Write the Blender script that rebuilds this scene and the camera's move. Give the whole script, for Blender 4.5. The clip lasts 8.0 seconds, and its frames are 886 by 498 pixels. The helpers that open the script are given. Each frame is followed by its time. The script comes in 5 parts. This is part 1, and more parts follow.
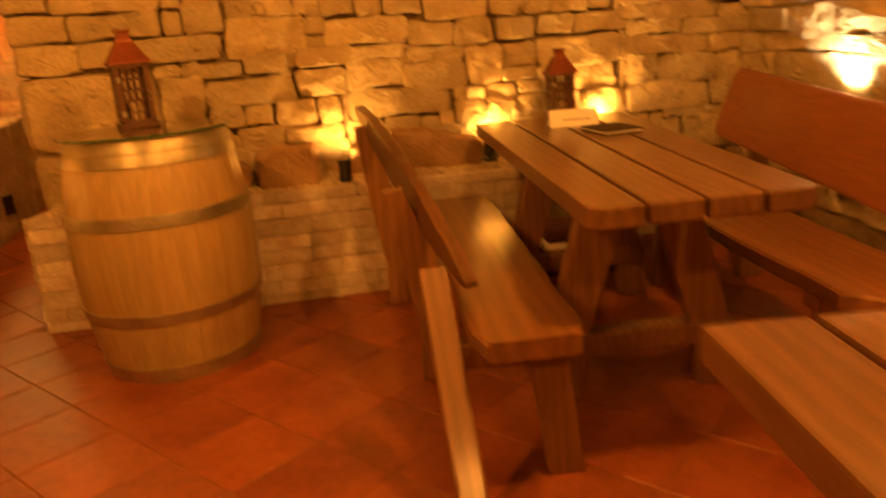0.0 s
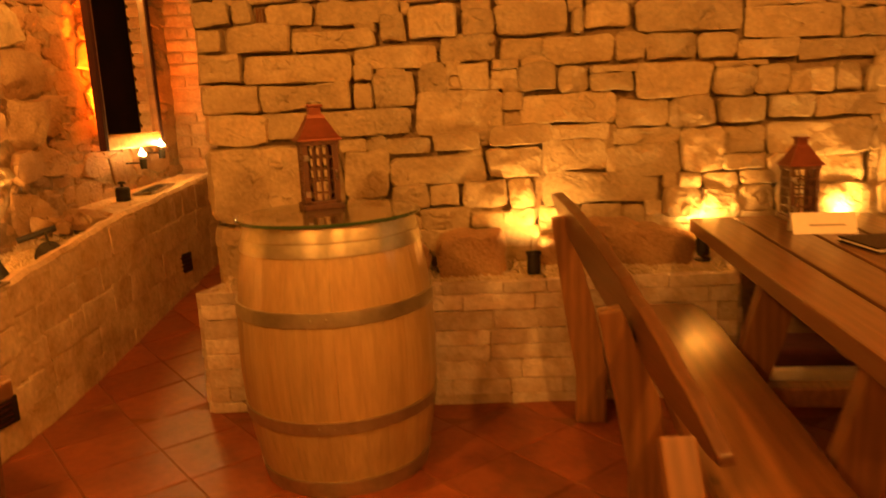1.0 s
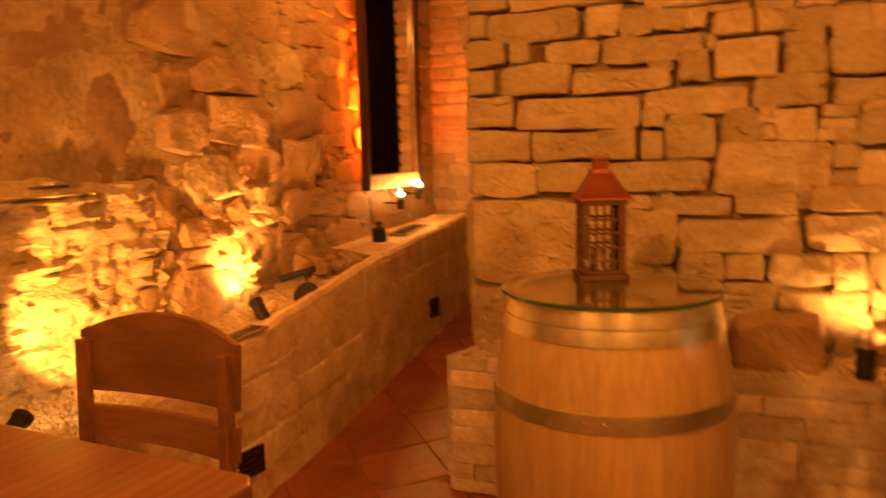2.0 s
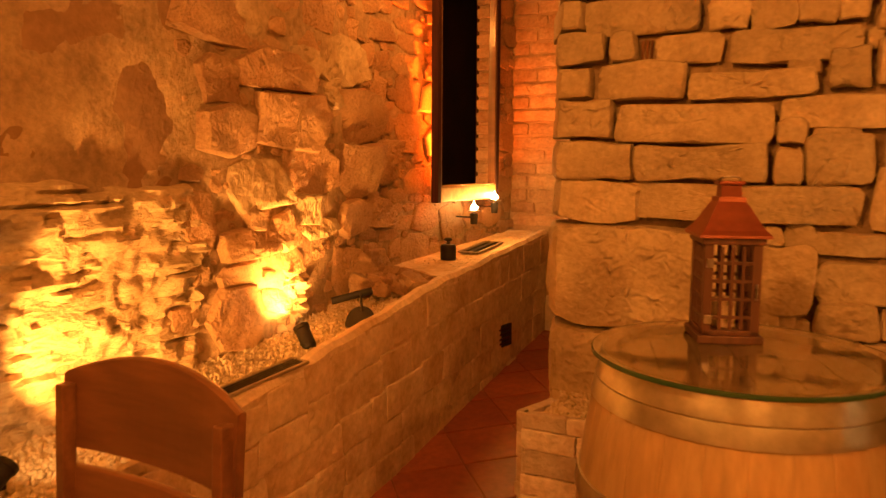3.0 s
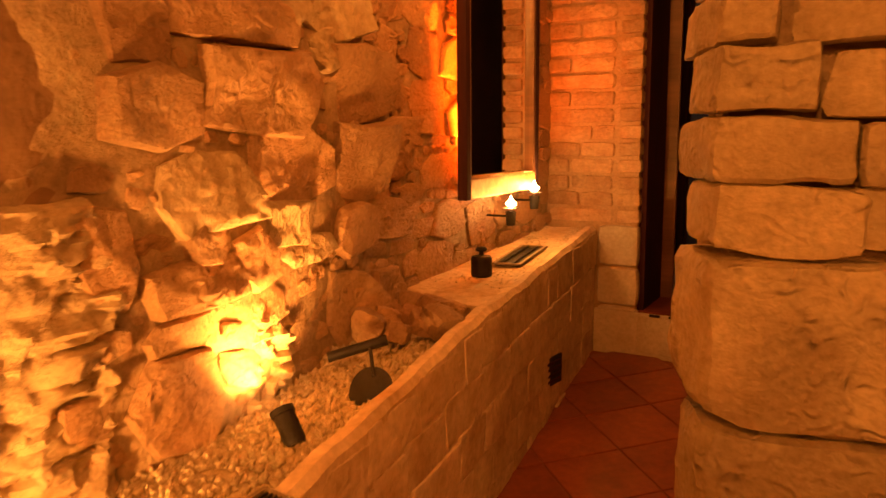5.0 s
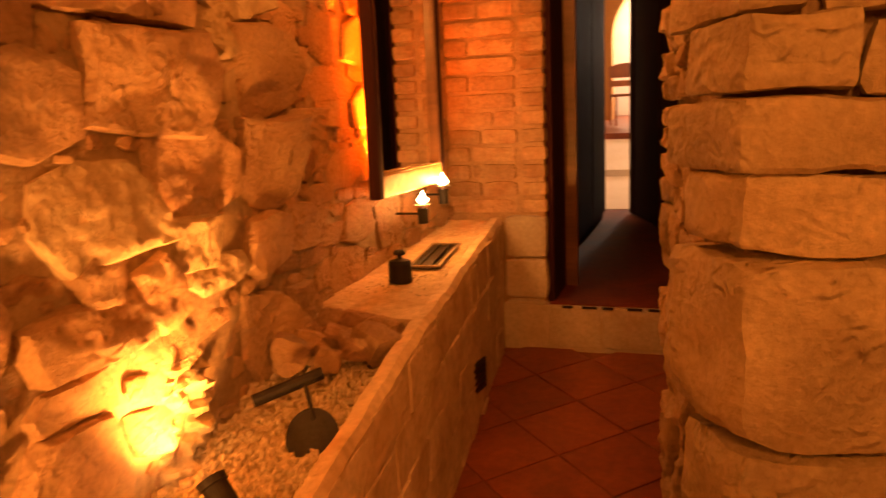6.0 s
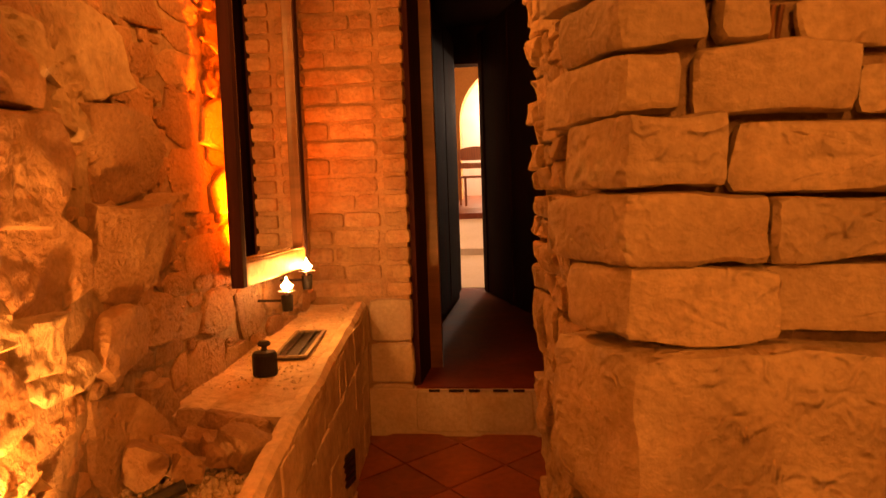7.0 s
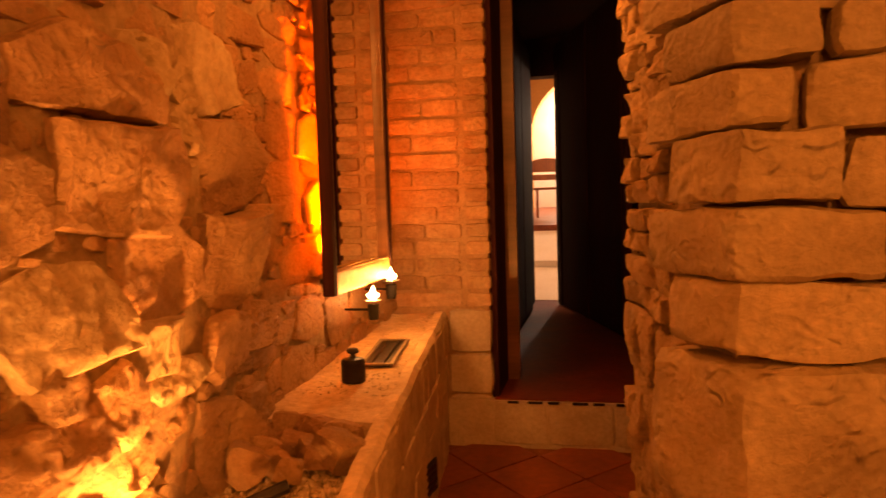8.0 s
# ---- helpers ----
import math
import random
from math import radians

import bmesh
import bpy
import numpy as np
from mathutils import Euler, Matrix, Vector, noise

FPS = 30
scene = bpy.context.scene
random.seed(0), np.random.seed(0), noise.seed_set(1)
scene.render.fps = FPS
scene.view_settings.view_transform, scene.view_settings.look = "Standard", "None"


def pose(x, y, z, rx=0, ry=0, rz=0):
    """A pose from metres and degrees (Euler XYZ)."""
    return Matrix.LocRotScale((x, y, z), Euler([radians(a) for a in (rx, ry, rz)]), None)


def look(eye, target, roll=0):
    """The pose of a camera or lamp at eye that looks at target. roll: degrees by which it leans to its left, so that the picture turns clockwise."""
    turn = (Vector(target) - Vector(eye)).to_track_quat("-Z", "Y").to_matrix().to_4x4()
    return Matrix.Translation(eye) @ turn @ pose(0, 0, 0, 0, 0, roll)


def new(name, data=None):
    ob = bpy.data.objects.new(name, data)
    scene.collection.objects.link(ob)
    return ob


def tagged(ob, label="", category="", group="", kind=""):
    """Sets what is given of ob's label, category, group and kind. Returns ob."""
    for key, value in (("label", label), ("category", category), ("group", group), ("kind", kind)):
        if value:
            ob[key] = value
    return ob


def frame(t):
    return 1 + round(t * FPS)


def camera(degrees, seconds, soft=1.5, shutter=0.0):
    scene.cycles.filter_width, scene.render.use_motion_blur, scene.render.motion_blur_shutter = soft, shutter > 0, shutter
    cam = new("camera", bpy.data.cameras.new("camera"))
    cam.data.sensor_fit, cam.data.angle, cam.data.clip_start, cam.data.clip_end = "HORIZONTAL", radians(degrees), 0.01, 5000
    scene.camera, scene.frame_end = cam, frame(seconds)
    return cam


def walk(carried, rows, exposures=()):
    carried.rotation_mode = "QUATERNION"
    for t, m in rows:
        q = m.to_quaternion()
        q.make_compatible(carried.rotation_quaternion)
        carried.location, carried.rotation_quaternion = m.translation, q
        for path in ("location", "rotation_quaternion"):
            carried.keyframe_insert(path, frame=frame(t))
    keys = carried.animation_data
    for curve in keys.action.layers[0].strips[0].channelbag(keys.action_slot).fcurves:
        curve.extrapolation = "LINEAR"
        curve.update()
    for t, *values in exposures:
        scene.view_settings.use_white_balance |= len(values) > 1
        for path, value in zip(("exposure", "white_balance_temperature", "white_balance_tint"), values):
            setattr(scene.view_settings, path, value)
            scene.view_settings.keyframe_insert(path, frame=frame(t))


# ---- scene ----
cam = camera(61.7, 8.0, soft=1.4, shutter=0.6)
PATH = [
    (0, (0.034, 0.029, 1.175), (0.174, 1.948, 0.63), -4.7),
    (0.5, (-0.052, 0.24, 1.23), (-0.107, 2.194, 0.807), -4.0),
    (1, (-0.14, 0.473, 1.271), (-0.385, 2.422, 0.896), -3.0),
    (1.2, (-0.198, 0.555, 1.286), (-0.478, 2.507, 0.951), -3.6),
    (1.5, (-0.291, 0.666, 1.307), (-0.818, 2.575, 1.029), -4.6),
    (2, (-0.393, 0.854, 1.33), (-1.233, 2.651, 1.073), -1.6),
    (2.2, (-0.412, 0.934, 1.326), (-1.332, 2.698, 1.120), 0.0),
    (3.3, (-0.683, 1.413, 1.355), (-1.713, 3.109, 1.107), 0.3),
    (3.5, (-0.739, 1.486, 1.355), (-1.767, 3.183, 1.102), 0.6),
    (3.8, (-0.830, 1.590, 1.348), (-1.809, 3.297, 0.993), 0.1),
    (4, (-0.894, 1.678, 1.344), (-1.908, 3.367, 0.996), -0.2),
    (4.2, (-0.961, 1.79, 1.378), (-2.053, 3.431, 1.04), 0.2),
    (5.5, (-1.456, 2.203, 1.393), (-2.31, 3.984, 1.076), -1.6),
    (6, (-1.601, 2.276, 1.404), (-2.252, 4.134, 1.052), -2.5),
    (6.5, (-1.658, 2.313, 1.415), (-2.059, 4.256, 1.165), -2.9),
    (7, (-1.68, 2.315, 1.432), (-1.94, 4.292, 1.27), -2.0),
    (7.5, (-1.72, 2.29, 1.438), (-2.042, 4.26, 1.311), -1.6),
    (8, (-1.745, 2.273, 1.437), (-2.18, 4.221, 1.311), -1.7),
]
walk(cam, [(t, look(eye, target, roll)) for t, eye, target, roll in PATH], [(0, 1.66, 6400, -10), (2, 1.54, 6400, 6), (4, 1.50, 6700, 16), (5.5, 1.36, 7000, 27), (8, 1.22, 7600, 38)])

# ---- world, large lights, exposure ----
world = bpy.data.worlds.new("world")
scene.world = world
world.use_nodes = True
world.node_tree.nodes["Background"].inputs[0].default_value = (0.010, 0.005, 0.002, 1)
world.node_tree.nodes["Background"].inputs[1].default_value = 0.1
WARM = (1.0, 0.325, 0.046)
SPOT_WARM = (1.0, 0.37, 0.058)


def lamp_at(name, kind, place, power, colour, size=0.05, target=None, cone=70, blend=0.5):
    data = bpy.data.lights.new(name, kind)
    data.energy, data.color = power, colour
    if kind == "AREA":
        data.size = size
    else:
        data.shadow_soft_size = size
    if kind == "SPOT":
        data.spot_size, data.spot_blend = radians(cone), blend
    ob = new(name, data)
    ob.matrix_world = look(place, target) if target else pose(*place)
    return ob


# Unseen fill lamps added above and behind the walk, one over the passage.
UNSEEN_LAMPS = [(1.05, 1.3, 2.42, 47), (-1.2, 1.4, 2.42, 46), (-2.2, 4.35, 2.42, 12), (0.9, -0.9, 2.42, 32), (-1.5, -0.9, 2.42, 30)]
for cx, cy, cz, watts in UNSEEN_LAMPS:
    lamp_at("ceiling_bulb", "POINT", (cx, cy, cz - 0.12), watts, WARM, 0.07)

# ---- materials ----


def material(name, colour, rough=0.7, metal=0.0, vary=0.25, scale=6.0, bump=0.3, bump_scale=30.0, tint=None, stretch=(1, 1, 1), piece=0.0, coat=0.0, distance=0.01, coords="Object", spec=0.5, crust=0.0):
    """Two scales of colour variation, fine relief, and an even spread between pieces."""
    m = bpy.data.materials.new(name)
    m.use_nodes = True
    nt = m.node_tree
    n, l = nt.nodes, nt.links
    bsdf = n["Principled BSDF"]
    bsdf.inputs["Metallic"].default_value = metal
    bsdf.inputs["Specular IOR Level"].default_value = spec
    if coat:
        bsdf.inputs["Coat Weight"].default_value = coat
        bsdf.inputs["Coat Roughness"].default_value = 0.18
    tc = n.new("ShaderNodeTexCoord")
    mp = n.new("ShaderNodeMapping")
    mp.inputs["Scale"].default_value = stretch
    l.new(tc.outputs[coords], mp.inputs["Vector"])
    info = n.new("ShaderNodeObjectInfo")
    shift = n.new("ShaderNodeVectorMath")
    shift.operation = "MULTIPLY_ADD"
    l.new(info.outputs["Random"], shift.inputs[0])
    shift.inputs[1].default_value = (17.0, 9.0, 23.0)
    l.new(mp.outputs[0], shift.inputs[2])
    big = n.new("ShaderNodeTexNoise")
    big.inputs["Scale"].default_value, big.inputs["Detail"].default_value = scale, 3
    fine = n.new("ShaderNodeTexNoise")
    fine.inputs["Scale"].default_value, fine.inputs["Detail"].default_value = bump_scale, 6
    fine.inputs["Roughness"].default_value = 0.65
    l.new(shift.outputs[0], big.inputs["Vector"])
    l.new(shift.outputs[0], fine.inputs["Vector"])
    other = tint or tuple(c * 0.6 for c in colour)
    ramp = n.new("ShaderNodeValToRGB")
    ramp.color_ramp.elements[0].position, ramp.color_ramp.elements[1].position = 0.32, 0.68
    ramp.color_ramp.elements[0].color = (*other, 1)
    ramp.color_ramp.elements[1].color = (*colour, 1)
    l.new(big.outputs[0], ramp.inputs[0])
    mix = n.new("ShaderNodeMix")
    mix.data_type, mix.blend_type = "RGBA", "MULTIPLY"
    mix.inputs["Factor"].default_value = min(1.0, vary * 2)
    grey = n.new("ShaderNodeMapRange")
    grey.inputs["From Min"].default_value, grey.inputs["From Max"].default_value = 0.3, 0.7
    grey.inputs["To Min"].default_value, grey.inputs["To Max"].default_value = 0.55, 1.1
    l.new(fine.outputs[0], grey.inputs["Value"])
    l.new(ramp.outputs[0], mix.inputs["A"])
    l.new(grey.outputs[0], mix.inputs["B"])
    last = mix.outputs["Result"]
    if piece:
        hsv = n.new("ShaderNodeHueSaturation")
        val = n.new("ShaderNodeMapRange")
        val.inputs["To Min"].default_value, val.inputs["To Max"].default_value = 1 - piece, 1 + piece * 0.6
        l.new(info.outputs["Random"], val.inputs["Value"])
        l.new(val.outputs[0], hsv.inputs["Value"])
        l.new(last, hsv.inputs["Color"])
        last = hsv.outputs[0]
    l.new(last, bsdf.inputs["Base Color"])
    rr = n.new("ShaderNodeMapRange")
    rr.inputs["To Min"].default_value, rr.inputs["To Max"].default_value = max(0.03, rough - 0.13), min(1.0, rough + 0.13)
    l.new(big.outputs[0], rr.inputs["Value"])
    l.new(rr.outputs[0], bsdf.inputs["Roughness"])
    bp = n.new("ShaderNodeBump")
    bp.inputs["Strength"].default_value, bp.inputs["Distance"].default_value = bump, distance
    l.new(fine.outputs[0], bp.inputs["Height"])
    l.new(bp.outputs[0], bsdf.inputs["Normal"])
    if crust:
        # Broken, crusty patches between smoother faces.
        ridge = n.new("ShaderNodeTexNoise")
        ridge.noise_type = "RIDGED_MULTIFRACTAL"
        ridge.inputs["Scale"].default_value, ridge.inputs["Detail"].default_value = 24.0, 7
        ridge.inputs["Distortion"].default_value = 0.8
        l.new(shift.outputs[0], ridge.inputs["Vector"])
        patch = n.new("ShaderNodeTexNoise")
        patch.inputs["Scale"].default_value, patch.inputs["Detail"].default_value = 4.2, 4
        l.new(shift.outputs[0], patch.inputs["Vector"])
        mask = n.new("ShaderNodeMapRange")
        mask.inputs["From Min"].default_value, mask.inputs["From Max"].default_value = 0.44, 0.60
        mask.inputs["To Min"].default_value, mask.inputs["To Max"].default_value = 0.10, 1.0
        l.new(patch.outputs[0], mask.inputs["Value"])
        mul = n.new("ShaderNodeMath")
        mul.operation = "MULTIPLY"
        l.new(ridge.outputs[0], mul.inputs[0])
        l.new(mask.outputs[0], mul.inputs[1])
        rough_bump = n.new("ShaderNodeBump")
        rough_bump.inputs["Strength"].default_value, rough_bump.inputs["Distance"].default_value = crust, 0.020
        l.new(mul.outputs[0], rough_bump.inputs["Height"])
        l.new(bp.outputs[0], rough_bump.inputs["Normal"])
        l.new(rough_bump.outputs[0], bsdf.inputs["Normal"])
    return m


def wood(name, light, dark, rough=0.4, axis="Y", coat=0.3, bands=9.0, contrast=0.38):
    """Long grain along one axis, with growth rings and pores."""
    stretch = {"X": (0.10, 1, 1), "Y": (1, 0.10, 1), "Z": (1, 1, 0.10)}[axis]
    m = material(name, light, rough, 0, 0.3, 7.0, 0.25, 60.0, dark, stretch, 0.12, coat, 0.004)
    nt = m.node_tree
    n, l = nt.nodes, nt.links
    vec = [x for x in n if x.type == "VECT_MATH"][0]
    wave = n.new("ShaderNodeTexWave")
    wave.bands_direction = {"X": "Y", "Y": "X", "Z": "X"}[axis]
    wave.inputs["Scale"].default_value, wave.inputs["Distortion"].default_value = bands, 6.0
    wave.inputs["Detail"].default_value, wave.inputs["Detail Scale"].default_value = 3, 1.4
    l.new(vec.outputs[0], wave.inputs["Vector"])
    mx = n.new("ShaderNodeMix")
    mx.data_type, mx.blend_type = "RGBA", "MULTIPLY"
    mx.inputs["Factor"].default_value = contrast
    src = n["Principled BSDF"].inputs["Base Color"].links[0].from_socket
    l.new(src, mx.inputs["A"])
    tone = n.new("ShaderNodeMapRange")
    tone.inputs["To Min"].default_value, tone.inputs["To Max"].default_value = 0.45, 1.1
    l.new(wave.outputs[0], tone.inputs["Value"])
    l.new(tone.outputs[0], mx.inputs["B"])
    l.new(mx.outputs["Result"], n["Principled BSDF"].inputs["Base Color"])
    return m


def glow(name, colour, strength):
    m = bpy.data.materials.new(name)
    m.use_nodes = True
    b = m.node_tree.nodes["Principled BSDF"]
    b.inputs["Base Color"].default_value = (*colour, 1)
    b.inputs["Emission Color"].default_value = (*colour, 1)
    b.inputs["Emission Strength"].default_value = strength
    return m


def glass(name, colour=(1, 1, 1), rough=0.02):
    m = bpy.data.materials.new(name)
    m.use_nodes = True
    b = m.node_tree.nodes["Principled BSDF"]
    b.inputs["Base Color"].default_value = (*colour, 1)
    b.inputs["Roughness"].default_value = rough
    b.inputs["Transmission Weight"].default_value = 1.0
    b.inputs["IOR"].default_value = 1.45
    return m


M_STONE = material("sandstone", (0.52, 0.42, 0.27), 0.72, 0, 0.30, 6, 0.8, 55, (0.39, 0.30, 0.18), piece=0.20, distance=0.010, crust=1.0)
M_RUBBLE = material("rubble_stone", (0.47, 0.31, 0.175), 0.80, 0, 0.34, 5, 1.0, 70, (0.35, 0.20, 0.105), piece=0.20, distance=0.016, crust=1.0)
M_SIDE = material("mortared_stone", (0.54, 0.40, 0.24), 0.85, 0, 0.34, 8, 1.0, 50, (0.42, 0.29, 0.16), piece=0.12, distance=0.016, crust=1.0)
M_BEDROCK = material("crusty_bedrock", (0.52, 0.42, 0.27), 0.88, 0, 0.35, 5, 1.0, 45, (0.38, 0.28, 0.17), distance=0.012, crust=0.75, stretch=(1, 0.8, 1.5))
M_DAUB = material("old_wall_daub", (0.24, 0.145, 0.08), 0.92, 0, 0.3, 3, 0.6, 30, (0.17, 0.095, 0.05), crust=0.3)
M_MORTAR = material("old_mortar", (0.42, 0.31, 0.19), 0.95, 0, 0.4, 5, 0.9, 40, (0.25, 0.17, 0.10), distance=0.015)
M_BRICK = material("old_brick", (0.52, 0.37, 0.23), 0.88, 0, 0.35, 10, 1.0, 45, (0.40, 0.24, 0.14), piece=0.28, crust=0.6)
M_LIME = material("lime_mortar", (0.46, 0.33, 0.21), 0.95, 0, 0.3, 9, 0.7, 60, (0.34, 0.22, 0.13), crust=0.5)
M_CLAD = material("split_face_cladding", (0.76, 0.69, 0.60), 0.8, 0, 0.28, 12, 1.0, 45, (0.56, 0.44, 0.34), piece=0.24, distance=0.014)
M_BLOCK = material("pale_limestone_block", (0.55, 0.48, 0.38), 0.8, 0, 0.25, 6, 0.4, 50, (0.44, 0.36, 0.26), piece=0.08)
M_PLASTER = material("planter_plaster", (0.74, 0.61, 0.44), 0.9, 0, 0.35, 4.5, 0.6, 30, (0.50, 0.36, 0.22), distance=0.012, crust=0.45)
M_TILE = material("terracotta_tile", (0.30, 0.085, 0.034), 0.42, 0, 0.35, 5, 0.16, 25, (0.20, 0.050, 0.021), piece=0.12, coords="Object")
# Darker copy of the terracotta; the lobby's dimness is put into its colour.
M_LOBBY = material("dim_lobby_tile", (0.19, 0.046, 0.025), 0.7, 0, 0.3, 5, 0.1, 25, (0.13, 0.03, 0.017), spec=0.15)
M_GROUT = material("floor_grout", (0.27, 0.105, 0.05), 0.9, 0, 0.3, 12, 0.4, 80)
M_GRAVEL = material("pale_gravel", (0.62, 0.53, 0.38), 0.8, 0, 0.3, 30, 0.3, 120, (0.45, 0.36, 0.24))
M_OAK = wood("barrel_oak", (0.46, 0.335, 0.17), (0.38, 0.26, 0.125), 0.34, "Z", 0.7, 4, 0.10)
M_TABLE = wood("table_wood", (0.20, 0.095, 0.042), (0.125, 0.055, 0.024), 0.36, "Y", 0.35)
M_BENCH = wood("bench_wood", (0.23, 0.10, 0.040), (0.145, 0.058, 0.022), 0.34, "Y", 0.55, 6)
M_POST = wood("post_wood", (0.26, 0.125, 0.05), (0.17, 0.075, 0.03), 0.42, "Z", 0.3)
# Bench wood made darker: the shade on the board's rear is in its colour.
M_BACK = wood("shaded_back_wood", (0.15, 0.068, 0.030), (0.095, 0.040, 0.018), 0.4, "Y", 0.2)
M_REDBOARD = wood("reddish_board_wood", (0.30, 0.10, 0.034), (0.20, 0.06, 0.02), 0.6, "Y", 0.05, 5, 0.3)
M_CHAIR = wood("chair_wood", (0.22, 0.10, 0.045), (0.14, 0.06, 0.026), 0.36, "X", 0.3)
M_DARKWOOD = wood("dark_door_wood", (0.055, 0.016, 0.013), (0.030, 0.009, 0.008), 0.8, "Z", 0.0)
M_DARKWOOD.node_tree.nodes["Principled BSDF"].inputs["Specular IOR Level"].default_value = 0.2
M_LANTERN = wood("lantern_wood", (0.13, 0.054, 0.03), (0.08, 0.032, 0.018), 0.5, "Z", 0.1)
M_COPPER = material("copper_painted_metal", (0.23, 0.062, 0.03), 0.36, 0.45, 0.2, 9, 0.1, 60, (0.17, 0.043, 0.021))
M_HOOP = material("galvanised_hoop", (0.55, 0.52, 0.40), 0.34, 0.85, 0.2, 10, 0.06, 50, (0.40, 0.38, 0.29))
M_IRON = material("black_iron", (0.025, 0.021, 0.018), 0.55, 0.5, 0.3, 15, 0.3, 70)
M_STEEL = material("brushed_steel", (0.5, 0.47, 0.42), 0.3, 0.9, 0.2, 20, 0.1, 80)
M_BRASS = material("gilded_wood", (0.60, 0.42, 0.18), 0.45, 0.35, 0.25, 20, 0.2, 70, (0.4, 0.22, 0.07))
M_PAPER = material("white_card", (0.78, 0.74, 0.68), 0.7, 0, 0.08, 8, 0.03, 60, (0.74, 0.70, 0.64))
M_INK = material("grey_print", (0.32, 0.29, 0.26), 0.7, 0, 0.1, 8, 0.03, 60)
M_LEATHER = material("dark_leather", (0.035, 0.018, 0.012), 0.75, 0, 0.25, 14, 0.3, 90)
M_WAX = material("cream_wax", (0.75, 0.65, 0.45), 0.5, 0, 0.1, 8, 0.05, 40, (0.70, 0.58, 0.38))
M_CEIL = material("ceiling_plaster", (0.42, 0.33, 0.22), 0.9, 0, 0.2, 2, 0.4, 30, (0.36, 0.27, 0.17))
# Plaster darkened in its colour to stand for the shade of the unlit lobby.
M_SHADEDPLASTER = material("shaded_plaster", (0.075, 0.026, 0.016), 0.9, 0, 0.3, 3, 0.4, 30)
M_CREAM = material("cream_plaster", (0.75, 0.68, 0.58), 0.9, 0, 0.1, 3, 0.2, 30, (0.70, 0.62, 0.50))
M_OCHRE = material("ochre_plaster", (0.55, 0.27, 0.07), 0.9, 0, 0.15, 3, 0.2, 30, (0.48, 0.22, 0.05))
M_PURPLE = material("plum_fabric", (0.12, 0.03, 0.04), 0.9, 0, 0.3, 12, 0.3, 150)
M_GLASS = glass("clear_glass", (0.96, 0.98, 0.95))
M_GREEN = material("green_glass_edge", (0.035, 0.085, 0.035), 0.15, 0, 0.1, 8, 0.02, 40, (0.025, 0.06, 0.025), coat=0.3)
M_MIRROR = material("mirror_silver", (0.82, 0.80, 0.77), 0.02, 1.0, 0.0, 3, 0.0, 30, (0.80, 0.78, 0.75))
M_MIRROR.node_tree.links.remove(M_MIRROR.node_tree.nodes["Principled BSDF"].inputs["Roughness"].links[0])
M_MIRROR.node_tree.nodes["Principled BSDF"].inputs["Roughness"].default_value = 0.015
M_LED = glow("spot_led", (1.0, 0.5, 0.14), 60)
M_FLAME = glow("lamp_bulb", (1.0, 0.62, 0.22), 40)
M_RED = glow("red_lens", (1.0, 0.16, 0.008), 40)
M_BULB = glow("ceiling_bulb", WARM, 10)

# ---- mesh helpers ----


def mesh_from(name, bm, mat, smooth=False):
    me = bpy.data.meshes.new(name)
    bmesh.ops.recalc_face_normals(bm, faces=bm.faces)
    bm.to_mesh(me)
    bm.free()
    if smooth:
        me.polygons.foreach_set("use_smooth", [True] * len(me.polygons))
        me.set_sharp_from_angle(angle=radians(38))
    for m in mat if isinstance(mat, (list, tuple)) else [mat]:
        me.materials.append(m)
    return me


def part(name, bm, mat, parent=None, label="", at=None, smooth=False):
    ob = new(name, mesh_from(name, bm, mat, smooth))
    if parent:
        ob.parent = parent
    if at is not None:
        ob.matrix_basis = at
    if label:
        ob["label"] = label
    return ob


def thing(name, at, label="", category="", group="", kind=""):
    return_ob = new(name)
    return_ob.empty_display_size = 0.05
    return_ob.matrix_basis = at
    return tagged(return_ob, label, category, group, kind)


def box(size, at=(0, 0, 0), bevel=0.004, bm=None, turn=None, segments=2):
    """A bevelled box centred on at."""
    own = bmesh.new()
    bmesh.ops.create_cube(own, size=1)
    bmesh.ops.scale(own, vec=size, verts=own.verts)
    if bevel:
        bmesh.ops.bevel(own, geom=own.edges[:], offset=min(bevel, min(size) * 0.45), segments=segments, affect="EDGES", profile=0.6)
    bmesh.ops.transform(own, matrix=Matrix.Translation(at) @ (turn or Matrix()), verts=own.verts)
    return merge(bm, own)


def merge(bm, own):
    if bm is None:
        return own
    me = bpy.data.meshes.new("tmp")
    own.to_mesh(me)
    own.free()
    bm.from_mesh(me)
    bpy.data.meshes.remove(me)
    return bm


def lathe(profile, steps=48, bm=None, at=Matrix()):
    """Turns (radius, height) pairs about z."""
    own = bmesh.new()
    rings = []
    for r, z in profile:
        if r < 1e-5:
            rings.append([own.verts.new((0, 0, z))])
        else:
            rings.append([own.verts.new((r * math.cos(a), r * math.sin(a), z)) for a in (2 * math.pi * k / steps for k in range(steps))])
    for a, b in zip(rings, rings[1:]):
        for k in range(steps):
            j = (k + 1) % steps
            if len(a) == 1 and len(b) > 1:
                own.faces.new((a[0], b[k], b[j]))
            elif len(b) == 1 and len(a) > 1:
                own.faces.new((a[k], a[j], b[0]))
            elif len(a) > 1:
                own.faces.new((a[k], a[j], b[j], b[k]))
    bmesh.ops.transform(own, matrix=at, verts=own.verts)
    return merge(bm, own)


